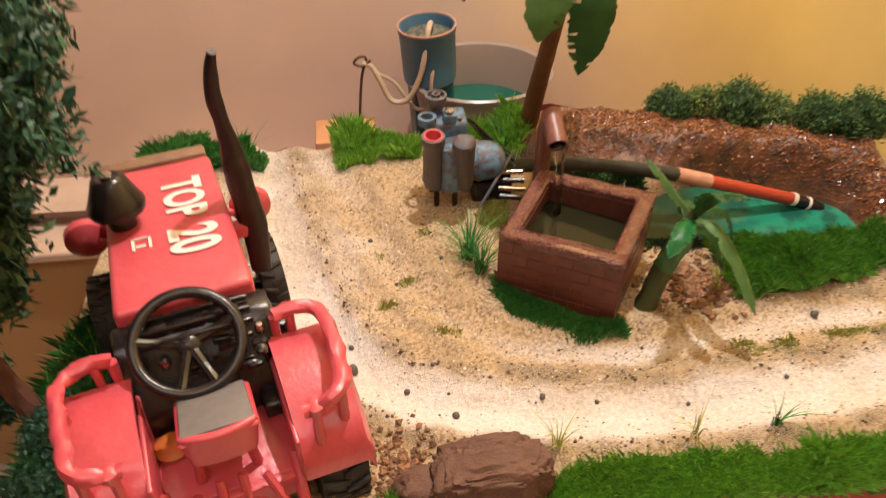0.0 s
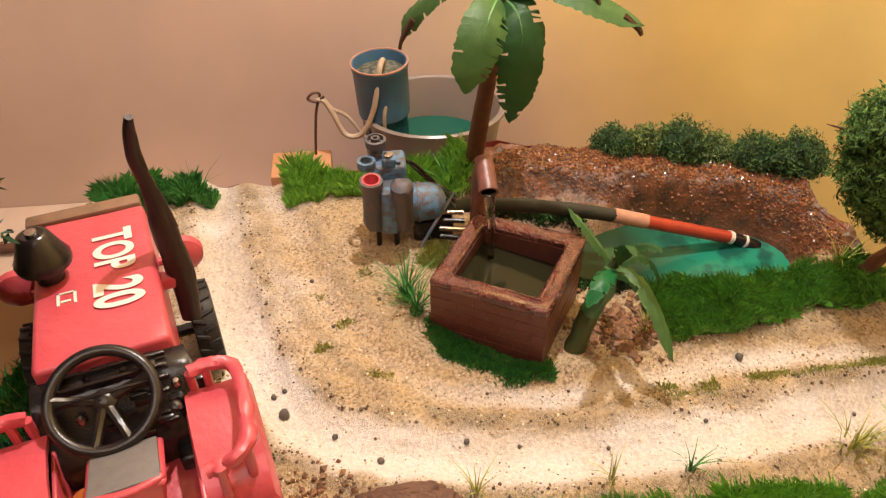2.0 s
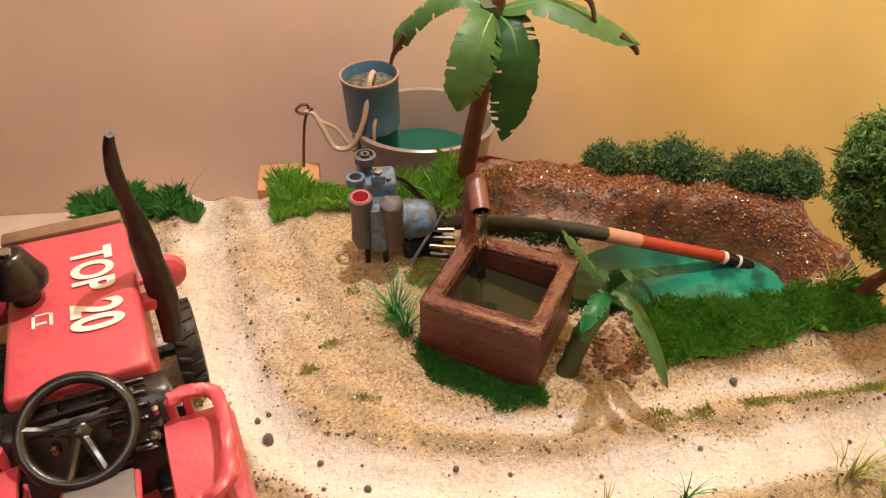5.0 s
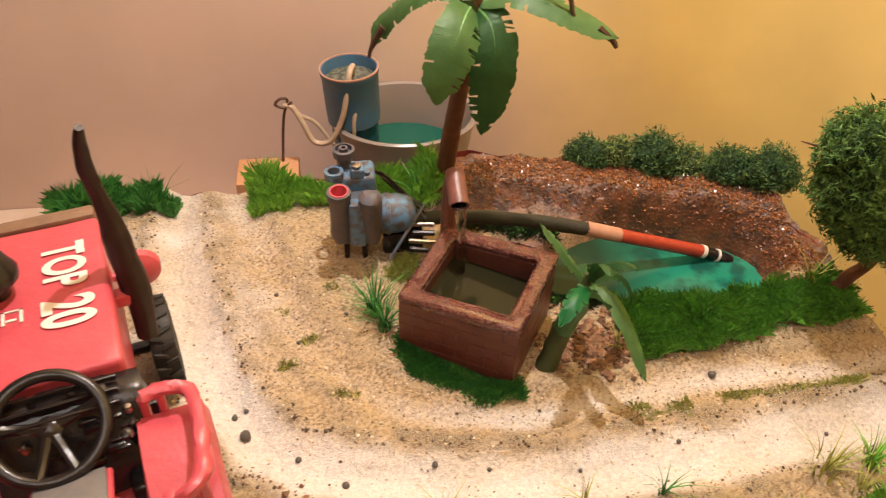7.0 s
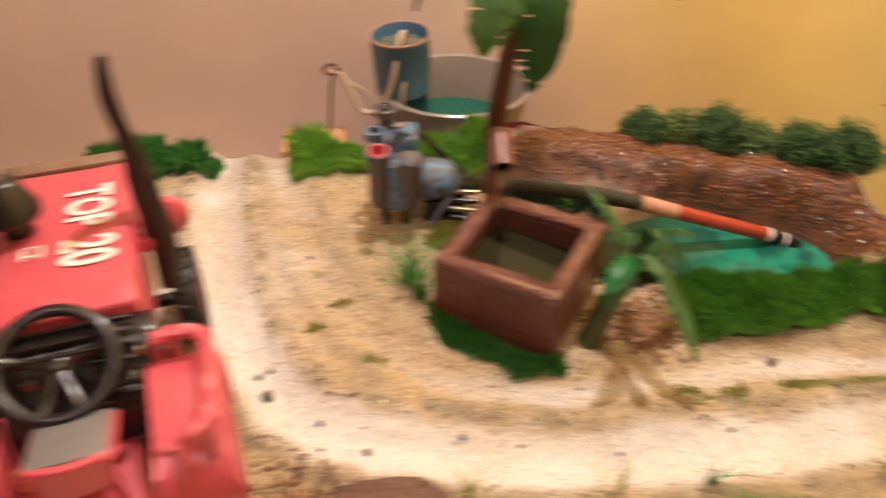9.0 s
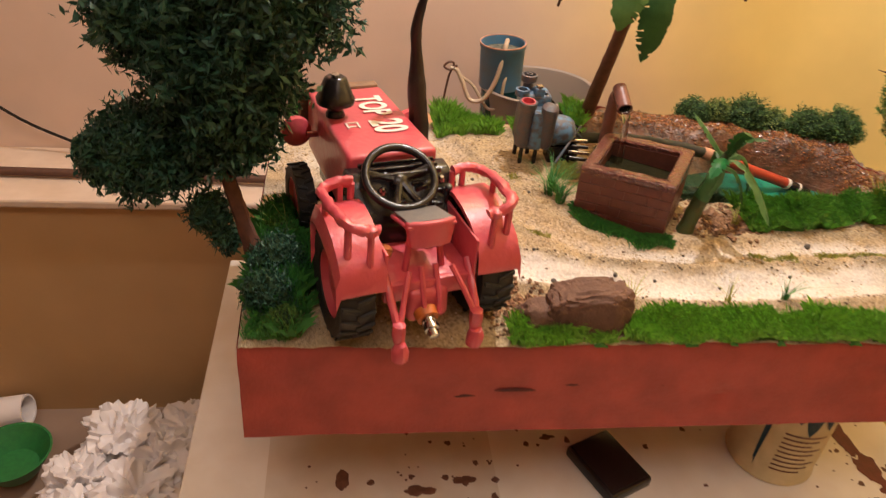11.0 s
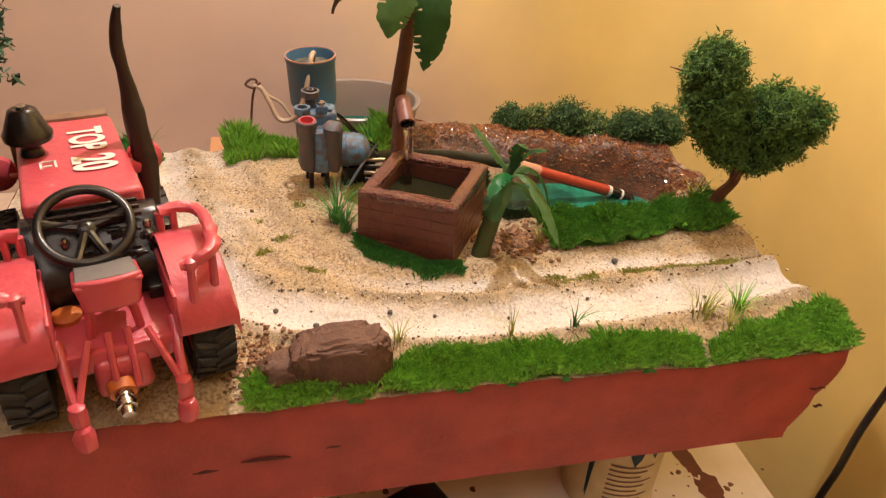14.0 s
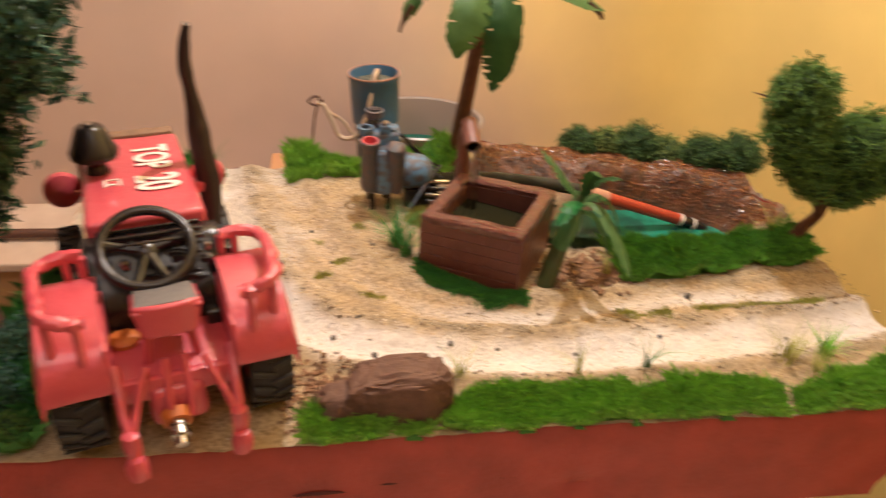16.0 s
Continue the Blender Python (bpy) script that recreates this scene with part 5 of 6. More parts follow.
GREENSTEM = mat("green_stem", (0.045, 0.085, 0.022), (0.07, 0.06, 0.02), 0.55, scale=140, bump=0.4)


def leaf(line, width, up, seed, torn=0.5, fold=0.25, n=54):
    """A long blade along a line with a midrib, sagging halves and torn, notched edges."""
    rs = random.Random(seed)
    pts = smooth_line(line, 8)
    bm = bmesh.new()
    up = Vector(up).normalized()
    m = len(pts)
    prev = None
    for i in range(n + 1):
        u = i / n
        f = u * (m - 1)
        a = min(int(f), m - 2)
        c = Vector(pts[a]).lerp(Vector(pts[a + 1]), f - a)
        d = (Vector(pts[min(a + 1, m - 1)]) - Vector(pts[a])).normalized()
        s = d.cross(up).normalized()
        nrm = s.cross(d).normalized()
        w = width * (math.sin(math.pi * min(1, 0.06 + u * 0.94)) ** 0.45) * (1 if u < 0.85 else 1 - 0.55 * (u - 0.85) / 0.15)
        row = []
        for side in (-1, 1):
            k = 1 - torn * 0.26 * rs.random()
            for q in (1.0, 0.55):
                ww = w * q * (k if q == 1 else 1)
                row.append((c + s * side * ww - nrm * (ww * ww / width * fold) + d * (0.06 * width * rs.uniform(-1, 1) + 0.25 * ww * 0.5), side, q))
        left = [row[0][0], row[1][0]]
        right = [row[3][0], row[2][0]]
        cur = [bm.verts.new(v) for v in (left[0], left[1], c + nrm * 0.008, right[0], right[1])]
        if prev:
            for k in range(4):
                if k in (0, 3) and rs.random() < torn * 0.16 and 2 < i < n - 1:
                    continue
                bm.faces.new((prev[k], prev[k + 1], cur[k + 1], cur[k]))
        prev = cur
    bmesh.ops.solidify(bm, geom=bm.faces[:], thickness=0.006)
    return bm


J = Vector((-2.93, 2.86, 1.93))
bz = height(-2.96, 3.5)
banana = thing("banana_plant", (-2.96, 3.5, bz), "model banana plant with a leaning brown stem and torn leaves", "banana plant")
part("stem", tube([(-2.96, 3.52, bz - 0.05, 0.085), (-2.965, 3.38, 0.45, 0.075), (-2.965, 3.16, 0.95, 0.068), (-2.95, 2.98, 1.45, 0.06), (J.x, J.y, J.z, 0.055), (-2.92, 2.82, 2.1, 0.03)], 0.07, 12, 6, wob=0.12), STEM, banana)
part("leaf_sheath", tube([(-2.95, 2.96, 1.55, 0.066), (-2.96, 2.88, 1.85, 0.08), (-2.98, 2.84, 2.02, 0.06)], 0.07, 10, 5, wob=0.3), GREENSTEM, banana)
for line, w, m, seed, up in (
    ([(-2.92, 2.82, 1.95), (-2.86, 2.66, 1.90), (-2.84, 2.55, 1.72), (-2.86, 2.52, 1.45), (-2.89, 2.53, 1.18)], 0.17, LEAF_DARK, 1, (0, -1, 0.3)),
    ([(-2.96, 2.82, 1.96), (-3.04, 2.62, 1.96), (-3.12, 2.48, 1.85), (-3.19, 2.42, 1.68), (-3.23, 2.40, 1.50)], 0.165, LEAF, 2, (0, -1, 0.5)),
    ([(-2.90, 2.82, 1.98), (-2.68, 2.72, 2.06), (-2.45, 2.62, 2.02), (-2.25, 2.55, 1.94), (-2.07, 2.50, 1.86)], 0.12, LEAF, 3, (0, -0.35, 1)),
    ([(-2.98, 2.86, 1.98), (-3.18, 2.92, 2.03), (-3.36, 3.0, 1.92), (-3.50, 3.08, 1.74), (-3.58, 3.12, 1.56)], 0.10, LEAF, 4, (0.2, -0.5, 1)),
    ([(-2.93, 2.9, 2.0), (-2.8, 3.1, 2.2), (-2.7, 3.35, 2.25), (-2.6, 3.6, 2.15)], 0.14, LEAF, 5, (0, 0.2, 1)),
    ([(-2.96, 2.88, 2.0), (-3.1, 3.05, 2.3), (-3.2, 3.2, 2.5)], 0.13, LEAF_DARK, 6, (0, 1, 0.6)),
):
    lf = part("leaf", leaf(line, w, up, seed), m, banana, "torn drooping green leaf")
    part("midrib", tube([(*p_, 0.012 - 0.002 * i) for i, p_ in enumerate(line)], 0.01, 6, 5), LEAF_PALE, lf)
for line in ([(-2.6, 2.74, 2.15), (-2.42, 2.62, 2.12), (-2.36, 2.58, 1.98), (-2.34, 2.56, 1.9)], [(-3.50, 3.08, 1.72), (-3.58, 3.12, 1.56), (-3.60, 3.12, 1.48)], [(-2.2, 2.53, 1.92), (-2.1, 2.5, 1.84), (-2.07, 2.5, 1.80)]):
    part("dry_tip", tube([(*q, 0.025 - 0.005 * i) for i, q in enumerate(line)], 0.02, 6, 5, wob=0.5), DRY, banana, "curled dry leaf tip")

sz = height(-2.56, 1.46)
sap = thing("banana_sapling", (-2.56, 1.46, sz), "small model banana sapling with a thick green stem", "banana plant")
part("stem", tube([(-2.57, 1.45, sz - 0.06, 0.082), (-2.52, 1.46, 0.22, 0.072), (-2.47, 1.47, 0.46, 0.062), (-2.41, 1.48, 0.70, 0.045), (-2.38, 1.48, 0.80, 0.03)], 0.06, 12, 6, wob=0.2), GREENSTEM, sap)
part("stem_sheath", tube([(-2.50, 1.45, 0.36, 0.066), (-2.45, 1.45, 0.56, 0.068), (-2.41, 1.46, 0.74, 0.05)], 0.06, 10, 5, wob=0.5), LEAF_DARK, sap)
for line, w, m, seed, up in (
    ([(-2.40, 1.48, 0.74), (-2.48, 1.53, 0.84), (-2.58, 1.61, 0.96), (-2.68, 1.70, 1.06)], 0.044, LEAF, 11, (0.5, -0.6, 0.6)),
    ([(-2.41, 1.46, 0.72), (-2.47, 1.36, 0.80), (-2.56, 1.25, 0.80), (-2.66, 1.15, 0.72)], 0.075, LEAF_BRIGHT, 14, (-0.2, -0.3, 1)),
    ([(-2.38, 1.46, 0.74), (-2.30, 1.35, 0.76), (-2.22, 1.20, 0.66), (-2.16, 1.06, 0.52), (-2.13, 0.94, 0.40)], 0.068, LEAF, 12, (0.3, -0.3, 1)),
    ([(-2.38, 1.48, 0.76), (-2.32, 1.44, 0.90), (-2.26, 1.36, 0.99), (-2.20, 1.26, 1.02)], 0.05, LEAF_DARK, 13, (0, -0.3, 1)),
    ([(-2.40, 1.46, 0.76), (-2.40, 1.38, 0.94), (-2.40, 1.26, 1.08), (-2.42, 1.15, 1.10)], 0.065, LEAF_DARK, 15, (0.3, -0.3, 1)),
    ([(-2.37, 1.50, 0.70), (-2.22, 1.54, 0.74), (-2.08, 1.60, 0.62), (-1.97, 1.66, 0.42), (-1.93, 1.70, 0.28)], 0.062, LEAF_DARK, 16, (0, -0.3, 1)),
    ([(-2.40, 1.52, 0.70), (-2.36, 1.62, 0.74), (-2.32, 1.72, 0.66), (-2.30, 1.80, 0.50)], 0.055, LEAF_DARK, 17, (0, -0.2, 1)),
    ([(-2.37, 1.47, 0.66), (-2.26, 1.46, 0.62), (-2.17, 1.44, 0.48), (-2.12, 1.42, 0.32)], 0.05, LEAF_DARK, 18, (0.2, -0.3, 1)),
):
    part("leaf", leaf(line, w, up, seed, 1.0, 0.3, 34), m, sap, "bright green leaf" if seed == 14 else "torn green leaf")

# ---- things behind the slab ----
TUB = nodes("milky_plastic")[0]
p = TUB.node_tree.nodes["Principled BSDF"]
p.inputs["Base Color"].default_value, p.inputs["Roughness"].default_value, p.inputs["Transmission Weight"].default_value = (0.50, 0.42, 0.37, 1), 0.3, 0.55
tub = thing("plastic_bucket", (-3.28, 4.92, -1.5), "milky translucent plastic bucket half full of green water", "bucket")
part("tub_wall", lathe([(0.0, -1.44), (0.52, -1.44), (0.69, 0.0), (0.72, 0.0), (0.725, 0.03), (0.70, 0.045), (0.665, 0.03), (0.655, -0.02), (0.50, -1.38), (0.0, -1.38)], 48, at(-3.16, 4.92, -0.06) @ Matrix.Diagonal((1.06, 0.9, 1, 1))), TUB, tub)
GREENW = nodes("green_bucket_water")[0]
p = GREENW.node_tree.nodes["Principled BSDF"]
p.inputs["Base Color"].default_value, p.inputs["Roughness"].default_value = (0.01, 0.10, 0.07, 1), 0.05
ripple(GREENW, 30, 0.1)
part("tub_water", lathe([(0.0, -0.42), (0.598, -0.42), (0.60, -0.5), (0.0, -0.5)], 48, at(-3.16, 4.92, -0.06) @ Matrix.Diagonal((1.06, 0.9, 1, 1))), GREENW, tub, "dark green still water")
BARREL = mat("blue_barrel", (0.05, 0.15, 0.26), (0.07, 0.12, 0.17), 0.42, scale=70, bump=0.25)
DARKG = mat("dark_bottle", (0.012, 0.05, 0.05), (0.01, 0.06, 0.10), 0.2, scale=25, bump=0.05)
LIDM = mat("speckled_cut_top", (0.17, 0.16, 0.12), (0.05, 0.06, 0.04), 0.6, scale=220, bump=0.5, spread=0.15)
barrel = thing("blue_cut_bottle", (-3.67, 4.85, -1.44), "blue plastic bottle standing upside in the bucket, its top cut off", "bottle")
bb = at(-3.67, 4.85, 0) @ Matrix.Rotation(radians(-3), 4, "Y")
part("lower_body", lathe([(0, -1.46), (0.22, -1.45), (0.235, -1.38), (0.235, -0.02), (0.2, 0.02), (0, 0.02)], 28, bb), DARKG, barrel, "dark green lower bottle half")
part("blue_band", lathe([(0.225, -0.03), (0.262, -0.03), (0.268, 0.08), (0.275, 0.46), (0.285, 0.48), (0.285, 0.52), (0.262, 0.525), (0.252, 0.48), (0.245, -0.0)], 32, bb, closed=True), BARREL, barrel, "blue upper bottle half")
part("top_edge", lathe([(0.274, 0.517), (0.288, 0.517), (0.288, 0.532), (0.274, 0.532)], 32, bb, closed=True), PINK, barrel, "pale cut rim")
part("inner_disc", lathe([(0, 0.40), (0.245, 0.40), (0.245, 0.42), (0.05, 0.44), (0, 0.45)], 28, bb), LIDM, barrel, "speckled inner face")
TUBE = mat("clear_tube", (0.50, 0.38, 0.27), (0.42, 0.3, 0.2), 0.3, scale=60, bump=0.1)
hose = thing("siphon_tube", (-3.67, 4.85, 0.45), "thin beige siphon tube looping from the bottle", "tube")
part("tube", tube([(-3.67, 4.85, 0.42), (-3.66, 4.80, 0.56), (-3.70, 4.66, 0.56), (-3.74, 4.60, 0.35), (-3.80, 4.58, 0.1), (-3.92, 4.58, -0.12), (-4.08, 4.62, -0.14), (-4.18, 4.66, 0.06), (-4.26, 4.7, 0.2), (-4.34, 4.72, 0.22)], 0.028, 9, 6), TUBE, hose)
part("return_tube", tube([(-4.30, 4.72, 0.24), (-4.20, 4.7, 0.12), (-4.05, 4.7, 0.02), (-3.92, 4.66, -0.16), (-3.82, 4.62, -0.26), (-3.7, 4.6, -0.2), (-3.68, 4.58, 0.1), (-3.62, 4.66, 0.3)], 0.02, 8, 6), TUBE, hose)
WIRE = mat("rusty_wire", (0.12, 0.05, 0.03), (0.08, 0.035, 0.02), 0.6)
wirehook = thing("wire_stand", (-4.36, 4.72, -1.5), "thin bent rusty wire standing on the ledge, holding the tube", "wire")
part("wire", tube([(-4.44, 4.72, -1.5), (-4.42, 4.72, -0.6), (-4.36, 4.72, 0.05), (-4.30, 4.72, 0.26), (-4.36, 4.70, 0.30), (-4.42, 4.7, 0.24), (-4.34, 4.7, 0.2), (-4.26, 4.7, 0.26)], 0.014, 7, 6), WIRE, wirehook)
CARTON = mat("orange_carton", (0.58, 0.30, 0.14), (0.5, 0.24, 0.11), 0.7, scale=60, bump=0.2)
solo("small_carton", box(-4.86, -4.25, 4.35, 4.8, -1.5, -0.42, 0.02), CARTON, (-4.5, 4.6, -1.5), "pale orange carton standing on the ledge", "carton")
bottle = thing("lying_bottle", (-2.3, 4.6, -1.5), "green bottle with a red cap leaning behind the slab", "bottle")
bq = at(-2.62, 4.62, -0.52) @ Matrix.Rotation(radians(100), 4, "Y")
part("flask", lathe([(0, -0.2), (0.12, -0.19), (0.14, 0.0), (0.13, 0.3), (0.07, 0.4), (0, 0.4)], 20, bq), DARKG, bottle)
part("cap", lathe([(0, 0.39), (0.075, 0.39), (0.075, 0.55), (0, 0.56)], 16, bq), REDPIPE, bottle, "red screw cap")
part("pedestal", box(-2.75, -2.1, 4.45, 4.8, -1.5, -0.7, 0.03), CARTON, bottle)
solo("long_rod", tube([(-12, 4.86, -1.42), (-9, 4.80, -1.42), (-6.6, 4.72, -1.40)], 0.055, 10, 4), WIRE, (-9, 4.8, -1.5), "long dark rod lying on the ledge", "rod")
solo("wall_cable", tube([(-11.5, 5.6, 1.2), (-10.6, 5.55, -0.3), (-9.9, 5.5, -0.95), (-9.2, 5.45, -1.3), (-8.5, 5.3, -1.47)], 0.02, 7, 6), BLACK, (-9.2, 5.45, -1.47), "thin black cable hanging down the wall", "cable")

# ---- rock, clods and grit ----
ROCK = mat("painted_rock", (0.15, 0.075, 0.048), (0.105, 0.05, 0.032), 0.75, scale=110, bump=0.7, fine=600, dist=0.0012)
CLOD = mat("earth_clods", (0.16, 0.07, 0.035), (0.26, 0.14, 0.07), 0.7, scale=200, bump=0.6, vary=0.4)
bm = bmesh.new()
bmesh.ops.create_icosphere(bm, subdivisions=5, radius=1)
for v in bm.verts:
    c = v.co.copy()
    k = 0.94 + 0.16 * noise.noise(c * 1.4 + Vector((3, 1, 2))) + 0.10 * abs(noise.noise(c * 3.1)) + 0.06 * noise.noise(c * 7) + 0.04 * noise.noise(c * 17)
    q = Vector((math.copysign(abs(c.x) ** 0.55, c.x), math.copysign(abs(c.y) ** 0.6, c.y), math.copysign(abs(c.z) ** 0.5, c.z))) * k
    slope = 1 - 0.34 * max(0, -q.x)
    v.co = Vector((-3.83 + q.x * 0.31, 0.22 + q.y * 0.17, 0.09 + q.z * 0.28 * slope))
solo("rock", bm, ROCK, (-3.83, 0.24, 0.0), "rough reddish-brown rock at the slab's edge", "rock")
bm = bmesh.new()
bmesh.ops.create_icosphere(bm, subdivisions=4, radius=1)
for v in bm.verts:
    c = v.co.copy()
    k = 1 + 0.25 * noise.noise(c * 1.7 + Vector((8, 1, 2))) + 0.1 * noise.noise(c * 5)
    v.co = Vector((-4.18 + c.x * k * 0.17, 0.22 + c.y * k * 0.14, 0.05 + c.z * k * 0.13))
solo("rock", bm, ROCK, (-4.18, 0.22, 0.0), "low flaking brown rock beside a bigger one", "rock")


def grit(name, spots, material, label, category, seed):
    """Loose stones: small uneven eight-sided lumps at (x, y, size)."""
    rs = random.Random(seed)
    ar = np.array([(s[0], s[1]) for s in spots])
    zs = relief(ar[:, 0], ar[:, 1])
    vs, fs = [], []
    base = [(1, 0, 0), (-1, 0, 0), (0, 1, 0), (0, -1, 0), (0, 0, 1), (0, 0, -1)]
    tri = [(0, 2, 4), (2, 1, 4), (1, 3, 4), (3, 0, 4), (2, 0, 5), (1, 2, 5), (3, 1, 5), (0, 3, 5)]
    for (x, y, s), z in zip(spots, zs):
        r = Euler((rs.uniform(0, 6), rs.uniform(0, 6), rs.uniform(0, 6))).to_matrix()
        k = len(vs)
        for b in base:
            w = r @ Vector(b) * s * rs.uniform(0.65, 1.2)
            vs.append((x + w.x, y + w.y, z + s * 0.3 + w.z * 0.75))
        fs += [(a + k, b + k, c + k) for a, b, c in tri]
    c = ar.mean(0)
    return tagged(quad_mesh(name, vs, fs, material, (float(c[0]), float(c[1]), 0)), label, category, kind="stuff")


rs = random.Random(5)
sandy, dark, pale, cl = [], [], [], []
ridge = [q for q in TRACK_OUT if q[1] < 3.4]
while len(dark) < 320:
    q = ridge[rs.randrange(len(ridge))]
    a, d = rs.uniform(0, 6.283), abs(rs.gauss(0.26, 0.05))
    x, y = q[0] + d * math.cos(a), q[1] + d * math.sin(a)
    if 0.1 < y < 3.5 and -5.9 < x < -0.15 and min((x - a0) ** 2 + (y - b0) ** 2 for a0, b0 in TRACK_OUT[::2]) > 0.034:
        dark.append((x, y, rs.uniform(0.007, 0.016)))
while len(sandy) < 11000:
    x, y = rs.uniform(-6.25, 0.0), rs.uniform(0.06, 3.7)
    d = float(np.hypot((x - POND[0]) / 1.2, (y - 2.55) / 0.75))
    white = min(min((x - a) ** 2 + (y - b) ** 2 for a, b in TRACK_OUT[::3]), 9) < 0.035
    if d > 1.25 and not (y > 3.2 and x > -3.0) and (not white or rs.random() < 0.12):
        s = rs.uniform(0.004, 0.010)
        (dark if rs.random() < 0.16 else sandy).append((x, y, s if rs.random() < 0.985 else s * 1.9))
while len(pale) < 900:
    x, y = rs.uniform(-5.9, -0.05), rs.uniform(0.06, 3.7)
    if y < 1.9 or x < -3.2:
        pale.append((x, y, rs.uniform(0.006, 0.014)))
while len(cl) < 420:
    x, y = rs.gauss(-2.18, 0.19), rs.gauss(1.58, 0.13)
    cl.append((x, y, rs.uniform(0.012, 0.042)))
while len(cl) < 760:
    x, y = rs.gauss(-4.32, 0.13), rs.gauss(0.34, 0.16)
    if y > 0.06 and x > -4.6:
        cl.append((x, y, rs.uniform(0.010, 0.032)))
grit("sand_grains", sandy, mat("sand_grain", (0.52, 0.37, 0.19), (0.35, 0.23, 0.11), 0.8, bump=0, vary=0.4), "loose sand grains strewn over the ground", "grit", 1)
grit("dark_grains", dark, mat("dark_grain", (0.10, 0.065, 0.04), (0.16, 0.10, 0.06), 0.8, bump=0, vary=0.5), "dark grit strewn over the ground", "grit", 2)
grit("pale_chips", pale, mat("pale_chip", (0.70, 0.60, 0.48), (0.6, 0.5, 0.38), 0.7, bump=0, vary=0.25), "pale stone chips strewn over the ground", "grit", 3)
grit("earth_clods", cl, CLOD, "crumbly brown earth clods by the sapling and rock", "earth", 4)
WETSTONE = mat("wet_gravel", (0.14, 0.042, 0.016), (0.24, 0.095, 0.038), 0.18, scale=200, bump=0.2, coat=0.6, vary=0.5)
bank, mline = [], [q for q in MOUND if q[0] > -2.9]
while len(bank) < 5200:
    q = mline[rs.randrange(len(mline))]
    x, y = q[0] + rs.gauss(0, 0.17), q[1] + rs.gauss(-0.04, 0.17)
    if y > 1.9 and x < -0.28 and y < 3.75 and not (np.hypot((x - POND[0]) / POND[2], (y - POND[1]) / (1.16 * POND[3])) < 1.0):
        bank.append((x, y, rs.uniform(0.006, 0.019)))
grit("wet_gravel", bank, WETSTONE, "glossy wet brown gravel stuck over the pond's bank", "gravel", 6)
PEBBLE = mat("grey_pebble", (0.085, 0.07, 0.06), (0.12, 0.10, 0.085), 0.6, scale=250, bump=0.4)
for k, (x, y, r) in enumerate(((-4.54, 1.14, 0.048), (-1.45, 1.25, 0.036), (-4.62, 1.30, 0.028), (-4.55, 1.34, 0.022), (-4.22, 0.93, 0.026), (-3.42, 0.78, 0.026), (-4.05, 1.06, 0.018), (-3.88, 2.06, 0.02), (-4.38, 2.35, 0.022), (-3.1, 0.72, 0.018), (-2.55, 0.66, 0.018), (-1.9, 0.75, 0.02), (-4.22, 1.85, 0.018), (-0.9, 0.72, 0.018), (-3.95, 0.72, 0.03))):
    bm = bmesh.new()
    bmesh.ops.create_icosphere(bm, subdivisions=2, radius=r * 0.75)
    for v in bm.verts:
        v.co *= 1 + 0.3 * noise.noise(v.co * 40 + Vector((k, 0, 0)))
        v.co += Vector((x, y, height(x, y) + r * 0.45))
    solo("pebble", bm, PEBBLE, (x, y, height(x, y)), "small dark grey pebble on the wheel track", "pebble", "pebbles on the track")

# ---- table under the slab and what stands on it ----
structure("tabletop", box(-7.05, 0.30, -4.0, 4.1, -2.40, -2.25, 0.02), TABLE, "paint-stained white tabletop", "table")
for x in (-6.8, 0.05):
    for y in (-3.7, 3.8):
        structure("table_leg", box(x - 0.15, x + 0.15, y - 0.15, y + 0.15, -5.2, -2.40), TABLE, "white square table leg", "table leg")
STAIN = mat("dried_red_paint", (0.16, 0.03, 0.018), (0.10, 0.02, 0.012), 0.5, scale=90, bump=0.3)
SPLASH = mat("dried_brown_drips", (0.10, 0.035, 0.018), (0.2, 0.09, 0.05), 0.5, scale=120, bump=0.3)
CANM = mat("tin_can_label", (0.60, 0.48, 0.28), (0.48, 0.38, 0.21), 0.4, scale=60, bump=0.1)
PAINTBLUE = mat("dried_blue_paint", (0.012, 0.045, 0.085), (0.02, 0.08, 0.12), 0.3, scale=80, bump=0.3)


def stain(x, y, rx, ry, seed, material):
    bm = bmesh.new()
    c = bm.verts.new((x, y, -2.243))
    ring = []
    for i in range(40):
        a = 2 * math.pi * i / 40
        k = 1 + 0.6 * noise.noise((math.cos(a) * 1.4, math.sin(a) * 1.4, seed)) + 0.2 * noise.noise((math.cos(a) * 6, math.sin(a) * 6, seed))
        ring.append(bm.verts.new((x + rx * k * math.cos(a), y + ry * k * math.sin(a), -2.246)))
    for i in range(40):
        bm.faces.new((c, ring[i], ring[(i + 1) % 40]))
    solo("paint_stain", bm, material, (x, y, -2.25), "dried paint stain on the white tabletop", "paint stain", "stains on the table")


